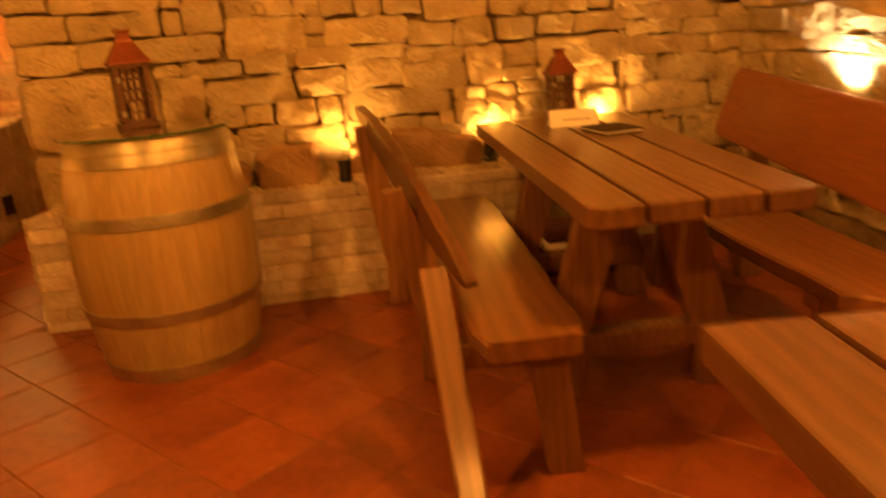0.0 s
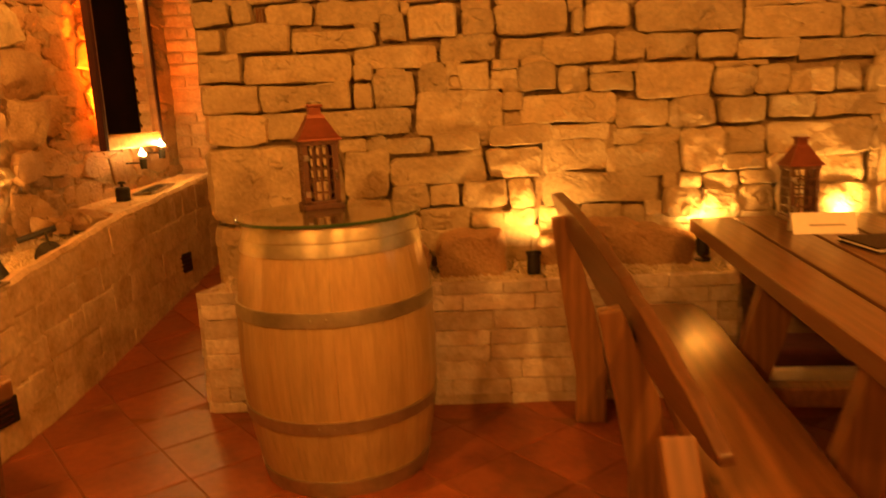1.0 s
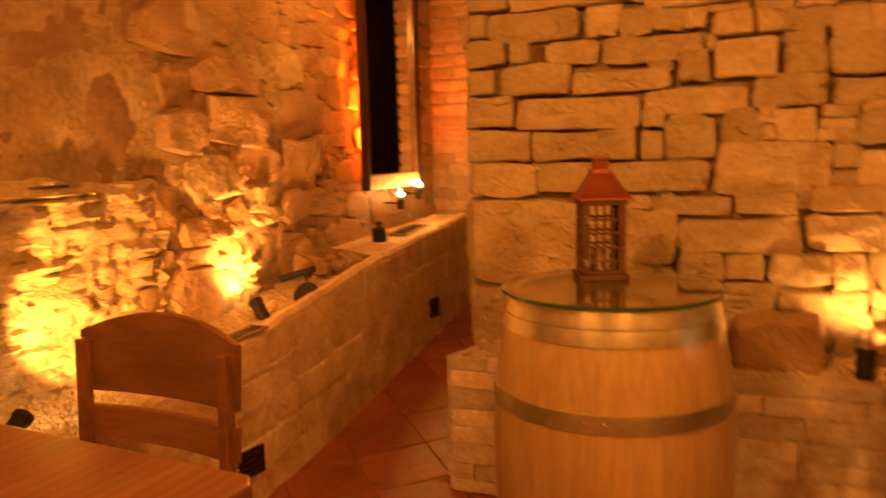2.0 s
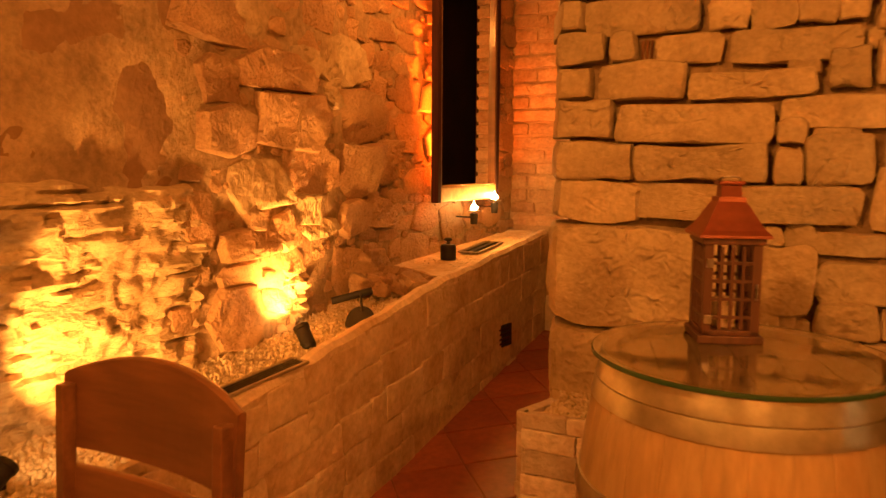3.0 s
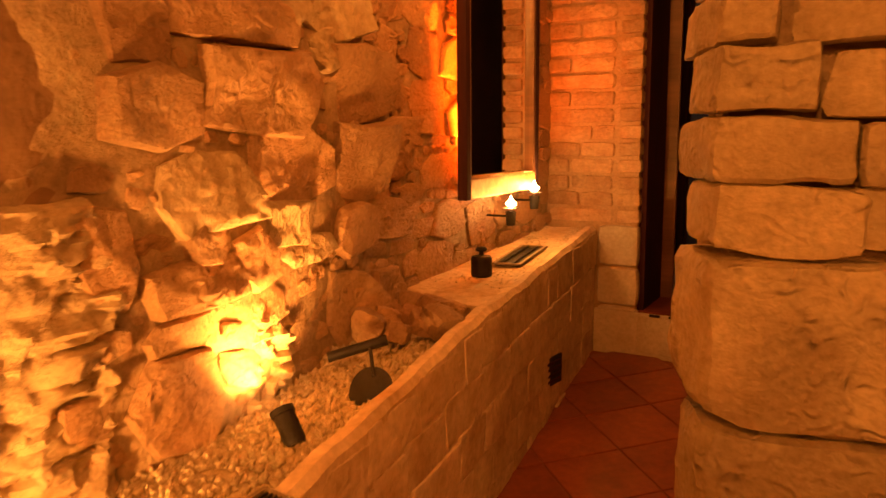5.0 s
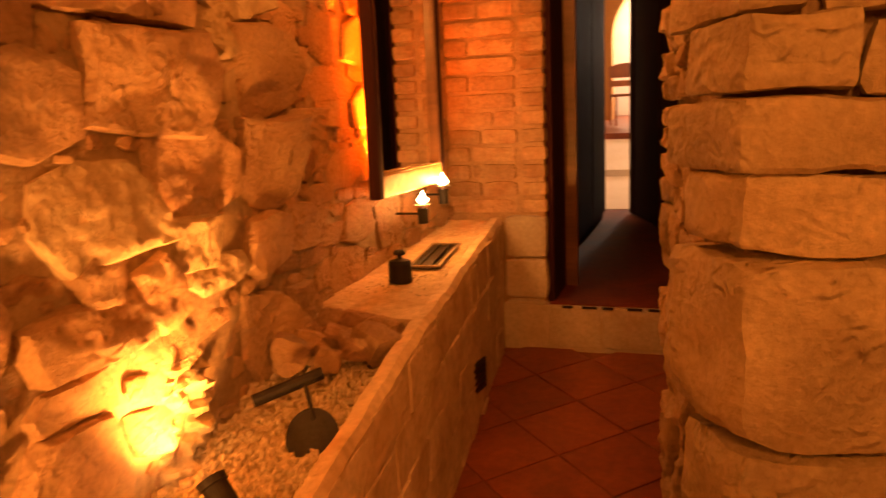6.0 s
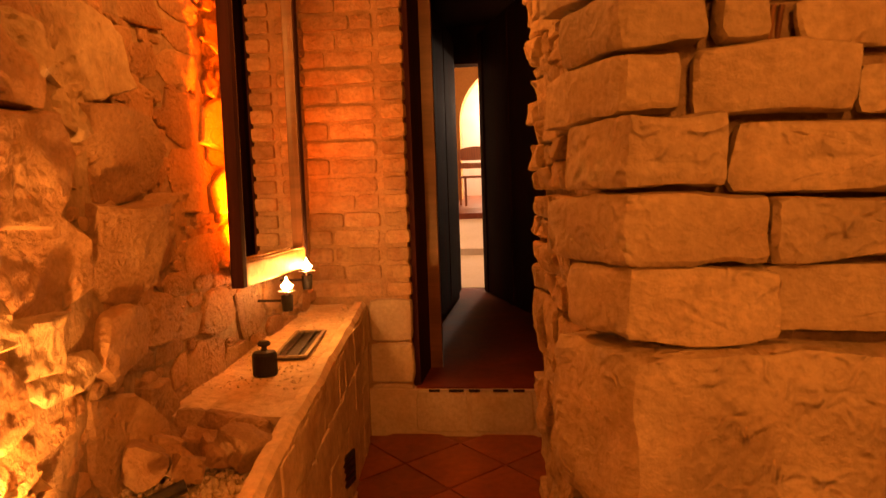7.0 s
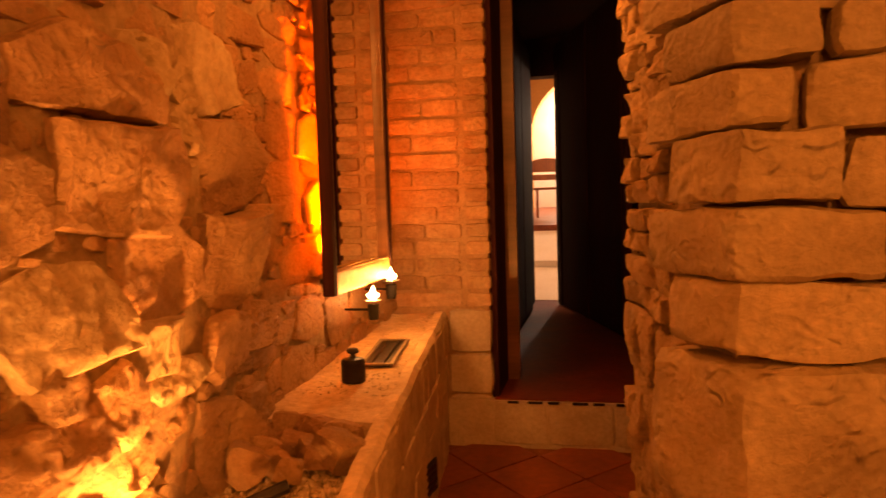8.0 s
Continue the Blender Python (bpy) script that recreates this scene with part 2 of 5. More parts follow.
def rod(a, b, radius, bm=None, steps=12):
    a, b = Vector(a), Vector(b)
    way = b - a
    m = Matrix.Translation(a) @ way.to_track_quat("Z", "Y").to_matrix().to_4x4()
    return lathe([(0, 0), (radius, 0), (radius, way.length), (0, way.length)], steps, bm, m)


def plank(length, width, thick, wavy=0.0, seed=0.0, along="Y", rows=14, tip=0.0):
    """A sawn board with slightly wandering edges, eased arrises and rounded ends (tip)."""
    bm = bmesh.new()
    e = min(0.008, thick * 0.3)
    ring = []
    for k in range(rows + 1):
        s = k / rows
        y = (s - 0.5) * length
        wl = wavy * noise.noise((s * 3.1, seed, 0.3)) - wavy * 0.5 * noise.noise((s * 9, seed, 4))
        wr = wavy * noise.noise((s * 3.1, seed, 7.7)) + wavy * 0.5 * noise.noise((s * 9, seed, 9))
        end = tip * max(0.0, 1 - min(s, 1 - s) * length / max(tip, 1e-6)) ** 2 if tip else 0
        lo, hi = -width / 2 + wl + end, width / 2 + wr - end
        pts = [(lo, -thick / 2 + e), (lo + e, -thick / 2), (hi - e, -thick / 2), (hi, -thick / 2 + e), (hi, thick / 2 - e), (hi - e, thick / 2), (lo + e, thick / 2), (lo, thick / 2 - e)]
        ring.append([bm.verts.new((x, y, z) if along == "Y" else (y, x, z) if along == "X" else (x, z, y)) for x, z in pts])
    for a, b in zip(ring, ring[1:]):
        for k in range(8):
            j = (k + 1) % 8
            bm.faces.new((a[k], a[j], b[j], b[k]))
    bm.faces.new(ring[0])
    bm.faces.new(ring[-1])
    return bm


def outline_slab(pts, thick, axis="z", bevel=0.006):
    """A board of any outline, with eased edges."""
    bm = bmesh.new()
    place = {"z": lambda u, v: (u, v, 0), "y": lambda u, v: (u, 0, v), "x": lambda u, v: (0, u, v)}[axis]
    face = bm.faces.new([bm.verts.new(place(u, v)) for u, v in pts])
    ext = bmesh.ops.extrude_face_region(bm, geom=[face])
    way = {"z": (0, 0, thick), "y": (0, thick, 0), "x": (thick, 0, 0)}[axis]
    bmesh.ops.translate(bm, vec=way, verts=[v for v in ext["geom"] if isinstance(v, bmesh.types.BMVert)])
    bmesh.ops.recalc_face_normals(bm, faces=bm.faces)
    if bevel:
        edges = [e for e in bm.edges if len(e.link_faces) == 2 and e.calc_face_angle(0) > 0.6]
        bmesh.ops.bevel(bm, geom=edges, offset=bevel, segments=2, affect="EDGES", profile=0.6)
    return bm


def rock(size, seed, rough=0.12, cuts=5, square=5.0):
    """A hewn block: a box with worn edges and an uneven face."""
    bm = bmesh.new()
    bmesh.ops.create_cube(bm, size=2)
    bmesh.ops.subdivide_edges(bm, edges=bm.edges[:], cuts=cuts, use_grid_fill=True)
    low = min(size)
    for v in bm.verts:
        p = v.co.copy()
        k = sum(abs(c) ** square for c in p) ** (1 / square)
        q = Vector([c / k * s / 2 for c, s in zip(p, size)])
        d = noise.noise_vector(q * 9 + Vector((seed, seed * 1.7, 0))) * rough * low + noise.noise_vector(q * 28 + Vector((0, seed, 3))) * rough * 0.35 * low
        v.co = q + d
    return bm


def facing(poly, seed, depth=0.035, gap=0.006, rough=0.012, corner=0.25, tilt=0.05, chisel=0.2):
    """One facing stone on the plane z = 0 of its own axes, from a convex outline round its middle; z is its face.
    chisel: how steep its broken facets are."""
    r = random.Random(int(seed * 1000))
    n = len(poly)
    mid = Vector((sum(p[0] for p in poly) / n, sum(p[1] for p in poly) / n))
    loop = []
    for k in range(n):
        a, b = Vector(poly[k]), Vector(poly[(k + 1) % n])
        steps = max(1, min(16, round((b - a).length / 0.020)))
        for j in range(steps):
            loop.append(a.lerp(b, j / steps))
    # Ease the corners and let the edges wander.
    m = len(loop)
    soft = [(loop[k - 1] * corner + loop[k] * (2 - 2 * corner) + loop[(k + 1) % m] * corner) / 2 for k in range(m)]
    size = max(0.02, min(max(p[0] for p in poly) - min(p[0] for p in poly), max(p[1] for p in poly) - min(p[1] for p in poly)))
    rim = []
    for p in soft:
        w = gap * (1.0 + 1.4 * noise.noise((p.x * 16 + seed, p.y * 16, seed)))
        rim.append(p - (p - mid).normalized() * w)
    chisel *= min(1.0, 0.12 / size)
    planes = [(r.uniform(-chisel, chisel), r.uniform(-chisel, chisel), r.uniform(0, 0.10) * size) for _ in range(3)]
    bm = bmesh.new()
    tx, ty = r.uniform(-tilt, tilt), r.uniform(-tilt, tilt)

    def relief(q):
        d = q - mid
        z = tx * d.x + ty * d.y + min(a * d.x + b * d.y + c for a, b, c in planes)
        crusty = max(0.0, min(1.0, 0.25 + 2.4 * noise.noise((q.x * 5 + seed * 2, q.y * 5, seed))))
        z -= 0.35 * rough * crusty * (1 - abs(noise.noise((q.x * 26 + seed, q.y * 34, 5))) * 2.2)
        return z + rough * (noise.fractal((q.x * 6 + seed, q.y * 6, seed), 0.8, 2.1, 4) + 0.35 * abs(noise.noise((q.x * 17, q.y * 17 + seed, 2))))
    rings = []
    inner = 13 if size > 0.2 else 8 if size > 0.09 else 4
    steps = [(0.0, -0.03), (0.0, 0.72), (0.03, 0.97)] + [(0.03 + 0.97 * (k / inner), 1.0) for k in range(1, inner)]
    for inset, height in steps:
        ring = []
        for p in rim:
            q = mid + (p - mid) * (1 - inset) - (p - mid).normalized() * (min(0.004, 0.08 * size) if height > 0.85 else 0)
            z = depth * height + (relief(q) if height > 0 else 0)
            ring.append(bm.verts.new((q.x, q.y, max(z, -0.03 if height < 0 else depth * 0.4))))
        rings.append(ring)
    top = bm.verts.new((mid.x, mid.y, depth + relief(mid)))
    for a, b in zip(rings, rings[1:]):
        for k in range(m):
            j = (k + 1) % m
            bm.faces.new((a[k], a[j], b[j], b[k]))
    for k in range(m):
        bm.faces.new((rings[-1][k], rings[-1][(k + 1) % m], top))
    return bm


def facing_part(name, poly, mat, parent, frame_m, seed, **kw):
    """Lays a facing stone on a wall: its own origin in its middle."""
    n = len(poly)
    cx, cy = sum(p[0] for p in poly) / n, sum(p[1] for p in poly) / n
    bm = facing([(p[0] - cx, p[1] - cy) for p in poly], seed, **kw)
    ob = part(name, bm, mat, parent, at=frame_m @ Matrix.Translation((cx, cy, 0)), smooth=True)
    ob.data.set_sharp_from_angle(angle=radians(28))
    return ob


def wall_frame(origin, along):
    """Axes whose x runs along the wall, y up, and z out of it."""
    u = Vector(along).normalized()
    up = Vector((0, 0, 1))
    out = u.cross(up)
    return Matrix.Translation(origin) @ Matrix((u, up, out)).transposed().to_4x4()


# ---- the setting ----
CEIL = 2.95
FAR = 5.92            # the brick end wall
LEFT = -2.84          # the rubble wall's mortar plane


def floor_z(y):
    """The cellar floor is level, and climbs gently along the passage."""
    return 0.0 if y < 3.4 else 0.21 * min(1.0, (y - 3.4) / (FAR - 3.4))


def slab(name, x0, y0, z0, x1, y1, z1, mat, label, category):
    ob = part(name, box((x1 - x0, y1 - y0, z1 - z0), ((x0 + x1) / 2, (y0 + y1) / 2, (z0 + z1) / 2), 0), mat)
    return tagged(ob, label, category, kind="structure")


def prism(name, plan, z0, z1, mat, label, category):
    bm = outline_slab(plan, z1 - z0, "z", 0)
    ob = part(name, bm, mat, at=Matrix.Translation((0, 0, z0)))
    return tagged(ob, label, category, kind="structure")


# The front wall stands a little askew; its end is a pillar-like quoin beside the passage.
SKEW = 0.09
FRONT = wall_frame((-1.53, 3.635, 0), (1, SKEW, 0))
RETURN = wall_frame((-1.672, 4.44, 0), (0.075, -0.54, 0))
wall_front = prism("wall_front", [(-1.525, 3.66), (2.4, 3.66 + 3.9 * SKEW), (2.4, 4.6), (-1.66, 4.44), (-1.60, 3.92)], 0, CEIL, M_MORTAR, "thick wall of coursed pale sandstone blocks with dark joints", "stone wall")
wall_left = slab("wall_left", LEFT - 0.4, -2.6, 0, LEFT, FAR + 0.5, CEIL, M_MORTAR, "old rubble stone wall of irregular boulders and small filler stones", "stone wall")
wall_right = slab("wall_right", 2.02, -2.6, 0, 2.4, 4.2, CEIL, M_MORTAR, "pale rough stone side wall lit by a spotlight", "stone wall")
wall_back = slab("wall_back", LEFT, -2.9, 0, 2.4, -2.6, CEIL, M_CEIL, "plain plastered wall closing the room", "wall")
wall_passage = slab("wall_passage", -1.55, 4.46, 0, -1.35, FAR + 0.4, CEIL, M_MORTAR, "plain masonry side of the passage", "wall")
ceiling = slab("ceiling", LEFT - 0.4, -2.9, CEIL, 2.4, FAR + 0.5, CEIL + 0.15, M_CEIL, "plain plastered cellar ceiling", "ceiling")

# End wall: brick pier beside the doorway, and the lintel above it.
DOOR_L, DOOR_R, SILL, HEAD = -2.315, -1.55, 0.435, 2.62
wall_end = slab("wall_end", LEFT, FAR + 0.02, 0, DOOR_L - 0.02, FAR + 0.42, CEIL, M_LIME, "end wall of old orange bricks with lime mortar", "brick wall")
wall_lintel = slab("wall_lintel", DOOR_L - 0.02, FAR + 0.02, HEAD, -1.35, FAR + 0.42, CEIL, M_LIME, "brick masonry over the doorway", "wall")
step = slab("door_step", -2.55, FAR - 0.012, 0, -1.55, FAR + 0.42, SILL, M_BLOCK, "pale limestone door step below the doorway", "step")

# Floor: grout bed in one sheet, tiles on it further down.
bm = bmesh.new()
ys = [-2.6, 3.4, FAR + 0.1]
rows = [[bm.verts.new((x, y, floor_z(y) - 0.0045)) for x in (LEFT, 2.1)] for y in ys]
for a, b in zip(rows, rows[1:]):
    bm.faces.new((a[0], a[1], b[1], b[0]))
floor = tagged(part("floor", bm, M_GROUT), "floor of square terracotta tiles with narrow grout joints", "floor", kind="structure")

# The dark lobby behind the doorway and the lit room above it.
LOBBY = 9.42
slab("lobby_floor", -2.9, FAR + 0.42, SILL - 0.1, -1.2, LOBBY + 0.25, SILL - 0.004, M_LOBBY, "red tiled lobby floor, dimness put into its colour", "floor")
slab("threshold", DOOR_L, FAR + 0.006, SILL - 0.02, -1.55, FAR + 0.42, SILL + 0.006, M_LOBBY, "red tiled threshold of the doorway, dimmed in colour like the lobby", "floor")
slab("lobby_wall_left", -3.0, FAR + 0.42, 0, -2.72, LOBBY, CEIL, M_SHADEDPLASTER, "lobby side wall with shade put into its colour", "wall")
slab("lobby_wall_right", -1.35, FAR + 0.42, 0, -1.2, LOBBY, CEIL, M_SHADEDPLASTER, "lobby side wall with shade put into its colour", "wall")
slab("lobby_ceiling", -4.4, FAR + 0.42, CEIL, -0.8, LOBBY + 0.2, CEIL + 1.2, M_SHADEDPLASTER, "lobby ceiling with shade put into its colour", "ceiling")
slab("lobby_end_wall", -3.0, LOBBY, 0, -2.62, LOBBY + 0.2, CEIL, M_SHADEDPLASTER, "wall beside the lobby doors, shade put into its colour", "wall")
slab("lobby_end_wall", -2.02, LOBBY, 0, -1.2, LOBBY + 0.2, CEIL, M_SHADEDPLASTER, "wall beside the lobby doors, shade put into its colour", "wall")
slab("lobby_end_lintel", -2.62, LOBBY, 2.60, -2.02, LOBBY + 0.2, CEIL, M_SHADEDPLASTER, "wall over the lobby doors, shade put into its colour", "wall")
# A ramp, pale on its lower slopes, climbs in two low steps to the dining room floor.
for k, (y0, z0, y1, z1) in enumerate(((LOBBY + 0.25, SILL, 11.2, 0.62), (11.2, 0.70, 12.6, 1.0), (12.6, 1.08, 16.4, 1.28))):
    bm = bmesh.new()
    vs = [bm.verts.new(p) for p in ((-4.2, y0, z0), (-1.0, y0, z0), (-1.0, y1, z1), (-4.2, y1, z1))]
    bm.faces.new(vs)
    base = [bm.verts.new((v.co.x, v.co.y, 0)) for v in vs]
    for a in range(4):
        b = (a + 1) % 4
        bm.faces.new((vs[a], vs[b], base[b], base[a]))
    tagged(part("ramp_floor", bm, M_TILE if k == 2 else M_CREAM), "brown tiled dining room floor" if k == 2 else "pale ramp rising to the dining room", "floor", kind="structure")
slab("dining_wall_left", -4.4, LOBBY + 0.2, 0, -4.2, 16.4, 4.2, M_CREAM, "cream plastered dining room wall", "wall")
slab("dining_wall_right", -1.0, LOBBY + 0.2, 0, -0.8, 16.4, 4.2, M_CREAM, "cream plastered dining room wall", "wall")
slab("dining_ceiling", -4.4, LOBBY + 0.2, 4.15, -0.8, 16.6, 4.3, M_CREAM, "cream plastered dining room ceiling", "ceiling")
# End wall of the dining room with a round-arched pale niche.
slab("dining_wall_end", -4.4, 16.4, 0, -0.8, 16.6, 4.2, M_CREAM, "cream wall seen under an arch", "wall")
bm = bmesh.new()
# Built in strips so that every face stays convex.
for u0, u1 in zip(range(0, 20), range(1, 21)):
    a0, a1 = math.pi * u0 / 20, math.pi * u1 / 20
    x0, x1 = -2.03 - 0.98 * math.cos(a0), -2.03 - 0.98 * math.cos(a1)
    z0, z1 = 2.55 + 0.98 * math.sin(a0), 2.55 + 0.98 * math.sin(a1)
    q = [bm.verts.new((x, y, z)) for y in (15.2, 15.5) for x, z in ((x0, z0), (x1, z1), (x1, 4.15), (x0, 4.15))]
    bm.faces.new(q[:4])
    bm.faces.new(q[4:])
    bm.faces.new((q[0], q[1], q[5], q[4]))
for x0, x1 in ((-4.2, -3.01), (-1.05, -1.0)):
    box((x1 - x0, 0.3, 3.05), ((x0 + x1) / 2, 15.35, 2.625), 0, bm)
tagged(part("dining_arch", bm, M_OCHRE), "ochre plastered wall with a wide round arch", "arch", kind="structure")
# Unseen lamps: one behind the arch, one added to brighten chair and arch.
lamp_at("dining_lamp", "POINT", (-2.0, 15.9, 2.9), 95, (1.0, 0.82, 0.56), 0.12)
lamp_at("dining_lamp", "POINT", (-2.4, 10.0, 3.7), 55, (1.0, 0.58, 0.28), 0.12)

# Raised bed in front of the front wall: pale split-face walls and a gravel fill.
BED = 0.545
planter_front = prism("planter_front", [(-1.565, 3.415), (0.69, 3.585), (0.69, 3.85), (-1.50, 3.66)], 0, BED - 0.02, M_CLAD, "raised bed clad in pale split-face stone along the wall", "planter")

# Raised bed along the rubble wall, its front converging on the wall.
BED_X0, BED_SLOPE = -2.25, -0.1135


def bed_x(y):
    return BED_X0 + BED_SLOPE * (y - 3.2)


def bed_z(y):
    return 0.655 + 0.115 * (y - 3.0) if y < 4.1 else 0.782 + 0.055 * (y - 4.1)


bm = bmesh.new()
ys = [0.9 + k * 0.04183 for k in range(121)]
T = 0.052
prof = []
for k, y in enumerate(ys):
    x, z = bed_x(y), bed_z(y) + 0.012 * noise.noise((y * 5, 0, 0)) + 0.006 * noise.noise((y * 17, 4, 0))
    w = 0.008 * noise.noise((y * 7, 3, 0)) + 0.004 * noise.noise((y * 23, 3, 0))
    prof.append([bm.verts.new(p) for p in ((x + w, y, -0.01), (x + w, y, z * 0.5), (x + w + 0.004, y, z - 0.02), (x - 0.012, y, z), (x - T, y, z - 0.006), (x - T, y, 0.2))])
for a, b in zip(prof, prof[1:]):
    for k in range(5):
        bm.faces.new((a[k], a[k + 1], b[k + 1], b[k]))
bm.faces.new(prof[0])
planter_left = tagged(part("planter_left", bm, M_PLASTER, smooth=False), "long low plastered stone planter beside the rubble wall", "planter", kind="structure")

# Gravel fill: the sheet under the loose pebbles.
bm = bmesh.new()
grid = []
for k in range(30):
    y = 0.9 + k * (4.36 - 0.9) / 29
    grid.append([bm.verts.new((LEFT + f * (bed_x(y) - T + 0.01 - LEFT), y, bed_z(y) - 0.095 + 0.03 * (1 - f) + 0.012 * noise.noise((f * 4, y * 6, 2)))) for f in [i / 8 for i in range(9)]])
for a, b in zip(grid, grid[1:]):
    for k in range(8):
        bm.faces.new((a[k], a[k + 1], b[k + 1], b[k]))
tagged(part("gravel_bed", bm, M_GRAVEL, smooth=True), "bed of pale gravel in the long planter", "gravel", kind="structure")
# Upper ledge of the planter, a mortared shelf.
bm = bmesh.new()
grid = []
for k in range(16):
    y = 4.36 + k * (FAR - 4.36) / 15
    grid.append([bm.verts.new((LEFT + f * (bed_x(y) - T + 0.01 - LEFT), y, bed_z(y) - 0.012 + 0.008 * noise.noise((f * 4, y * 6, 5)))) for f in [i / 6 for i in range(7)]])
for a, b in zip(grid, grid[1:]):
    for k in range(6):
        bm.faces.new((a[k], a[k + 1], b[k + 1], b[k]))
low = [bm.verts.new((v.co.x, v.co.y, v.co.z - 0.16)) for v in grid[0]]
for k in range(6):
    bm.faces.new((grid[0][k], grid[0][k + 1], low[k + 1], low[k]))
tagged(part("planter_ledge", bm, M_PLASTER, smooth=False), "raised sandy mortar ledge at the end of the planter", "ledge", kind="structure")
# Fill of the front bed.
bm = bmesh.new()
grid = []
for k in range(25):
    u = -1.50 + k * 2.17 / 24
    yf = 3.43 + (u + 1.53) * 0.076
    grid.append([bm.verts.new((u, yf + f * (3.66 + (u + 1.5) * SKEW - yf), BED - 0.012 + 0.05 * f + 0.010 * noise.noise((u * 8, f * 3, 1)))) for f in [i / 5 for i in range(6)]])
for a, b in zip(grid, grid[1:]):
    for k in range(5):
        bm.faces.new((a[k], a[k + 1], b[k + 1], b[k]))
tagged(part("gravel_bed", bm, M_GRAVEL, smooth=True), "gravel fill of the raised bed below the front wall", "gravel", kind="structure")

# ---- lights of the place ----


def spotlight(place, target, power, group="garden spotlights", cone=95, blend=0.6, colour=None, label="small black spotlight on a stake in the gravel"):
    """A stake, a bracket, a tubular head with a lit lens."""
    t = thing("spotlight", Matrix.Translation(place), label, "spotlight", group)
    way = (Vector(target) - Vector(place)).normalized()
    turn = way.to_track_quat("Z", "Y").to_matrix().to_4x4()
    head = Matrix.Translation((0, 0, 0.075)) @ turn
    part("stake", rod((0, 0, -0.05), (0, 0, 0.05), 0.006), M_IRON, t)
    part("foot", lathe([(0, 0.008), (0.035, 0.008), (0.035, 0), (0, 0)], 20), M_IRON, t)
    part("bracket", box((0.012, 0.05, 0.02), (0, 0, 0.052), 0.002), M_IRON, t)
    body = part("head", lathe([(0, -0.052), (0.024, -0.052), (0.028, -0.04), (0.028, 0.03), (0.032, 0.032), (0.032, 0.048), (0.028, 0.048), (0.028, 0.03), (0, 0.03)], 24), M_IRON, t, at=head, smooth=False)
    part("lens", lathe([(0, 0.036), (0.026, 0.036), (0.026, 0.033), (0, 0.033)], 20), M_LED, body, "glowing warm lens")
    tip = Vector(place) + Vector((0, 0, 0.075)) + way * 0.06
    lamp_at("spot_beam", "SPOT", tip, power, colour or SPOT_WARM, 0.02, tip + way, cone, blend)
    return t


spotlight((-2.50, 3.43, bed_z(3.43) - 0.115), (-2.70, 3.49, 0.82), 40, cone=108, blend=1.0)
spotlight((-2.44, 2.22, bed_z(2.22) - 0.08), (-2.68, 2.95, 0.90), 48, cone=76, blend=0.35)
spotlight((-0.145, 3.60, BED - 0.02), (-0.14, 3.69, 0.90), 6, cone=150, blend=1.0)
spotlight((0.58, 3.72, BED + 0.02), (0.60, 3.85, 0.84), 6, cone=150, blend=1.0)
spotlight((1.17, 3.75, 0.60), (1.2, 3.90, 0.86), 6.5, cone=150, blend=1.0, label="small black spotlight on a bracket behind the table")
spotlight((1.90, 2.98, 0.70), (2.06, 2.98, 1.25), 15, cone=130, colour=(1.0, 0.72, 0.42), label="small black spotlight on a bracket at the side wall")


def sconce(place):
    """A little oil-lamp style light: bracket, cup, saucer and a flame-shaped bulb."""
    t = thing("oil_lamp", Matrix.Translation(place), "small oil-lamp light with a bright flame bulb", "lamp", "oil lamps")
    part("arm", rod((-0.12, 0, -0.055), (0, 0, -0.055), 0.005), M_IRON, t)
    part("cup", lathe([(0, -0.095), (0.020, -0.095), (0.023, -0.05), (0.024, -0.034), (0.018, -0.032), (0, -0.05)], 18), M_IRON, t)
    part("saucer", lathe([(0.006, -0.034), (0.006, -0.022), (0.034, -0.020), (0.036, -0.016), (0.006, -0.018)], 24), M_STEEL, t)
    part("bulb", lathe([(0, -0.014), (0.012, -0.011), (0.022, -0.002), (0.025, 0.005), (0.014, 0.013), (0.006, 0.026), (0, 0.042)], 18), M_FLAME, t, "glowing flame-shaped bulb")
    lamp_at("oil_lamp_glow", "POINT", Vector(place) + Vector((0.05, 0, 0.01)), 1.7, (1.0, 0.40, 0.07), 0.02)
    return t


sconce((-2.67, 5.10, 1.07))
sconce((-2.67, 5.36, 1.12))

# Unseen pendants added at the fill lamps above and behind the walk.
for cx, cy, cz, watts in UNSEEN_LAMPS:
    t = thing("unseen_pendant", Matrix.Translation((cx, cy, cz)), "unseen pendant lamp added for warm fill light", "lamp", "pendant lamps")
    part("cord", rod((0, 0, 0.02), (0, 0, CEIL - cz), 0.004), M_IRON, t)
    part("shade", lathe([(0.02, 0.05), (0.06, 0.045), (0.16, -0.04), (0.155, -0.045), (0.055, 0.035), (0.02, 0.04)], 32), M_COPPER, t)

# ---- the mirror and its uplights ----
t = thing("mirror", Matrix.Translation((-2.72, 5.088, 1.115)), "tall dark-framed mirror with gilded bottom rail on stone wall", "mirror")
MH, MW = 1.35, 0.73
part("glass", box((0.006, MW - 0.10, MH - 0.14), (0.0, 0, MH / 2), 0), M_MIRROR, t, "silvered mirror glass")
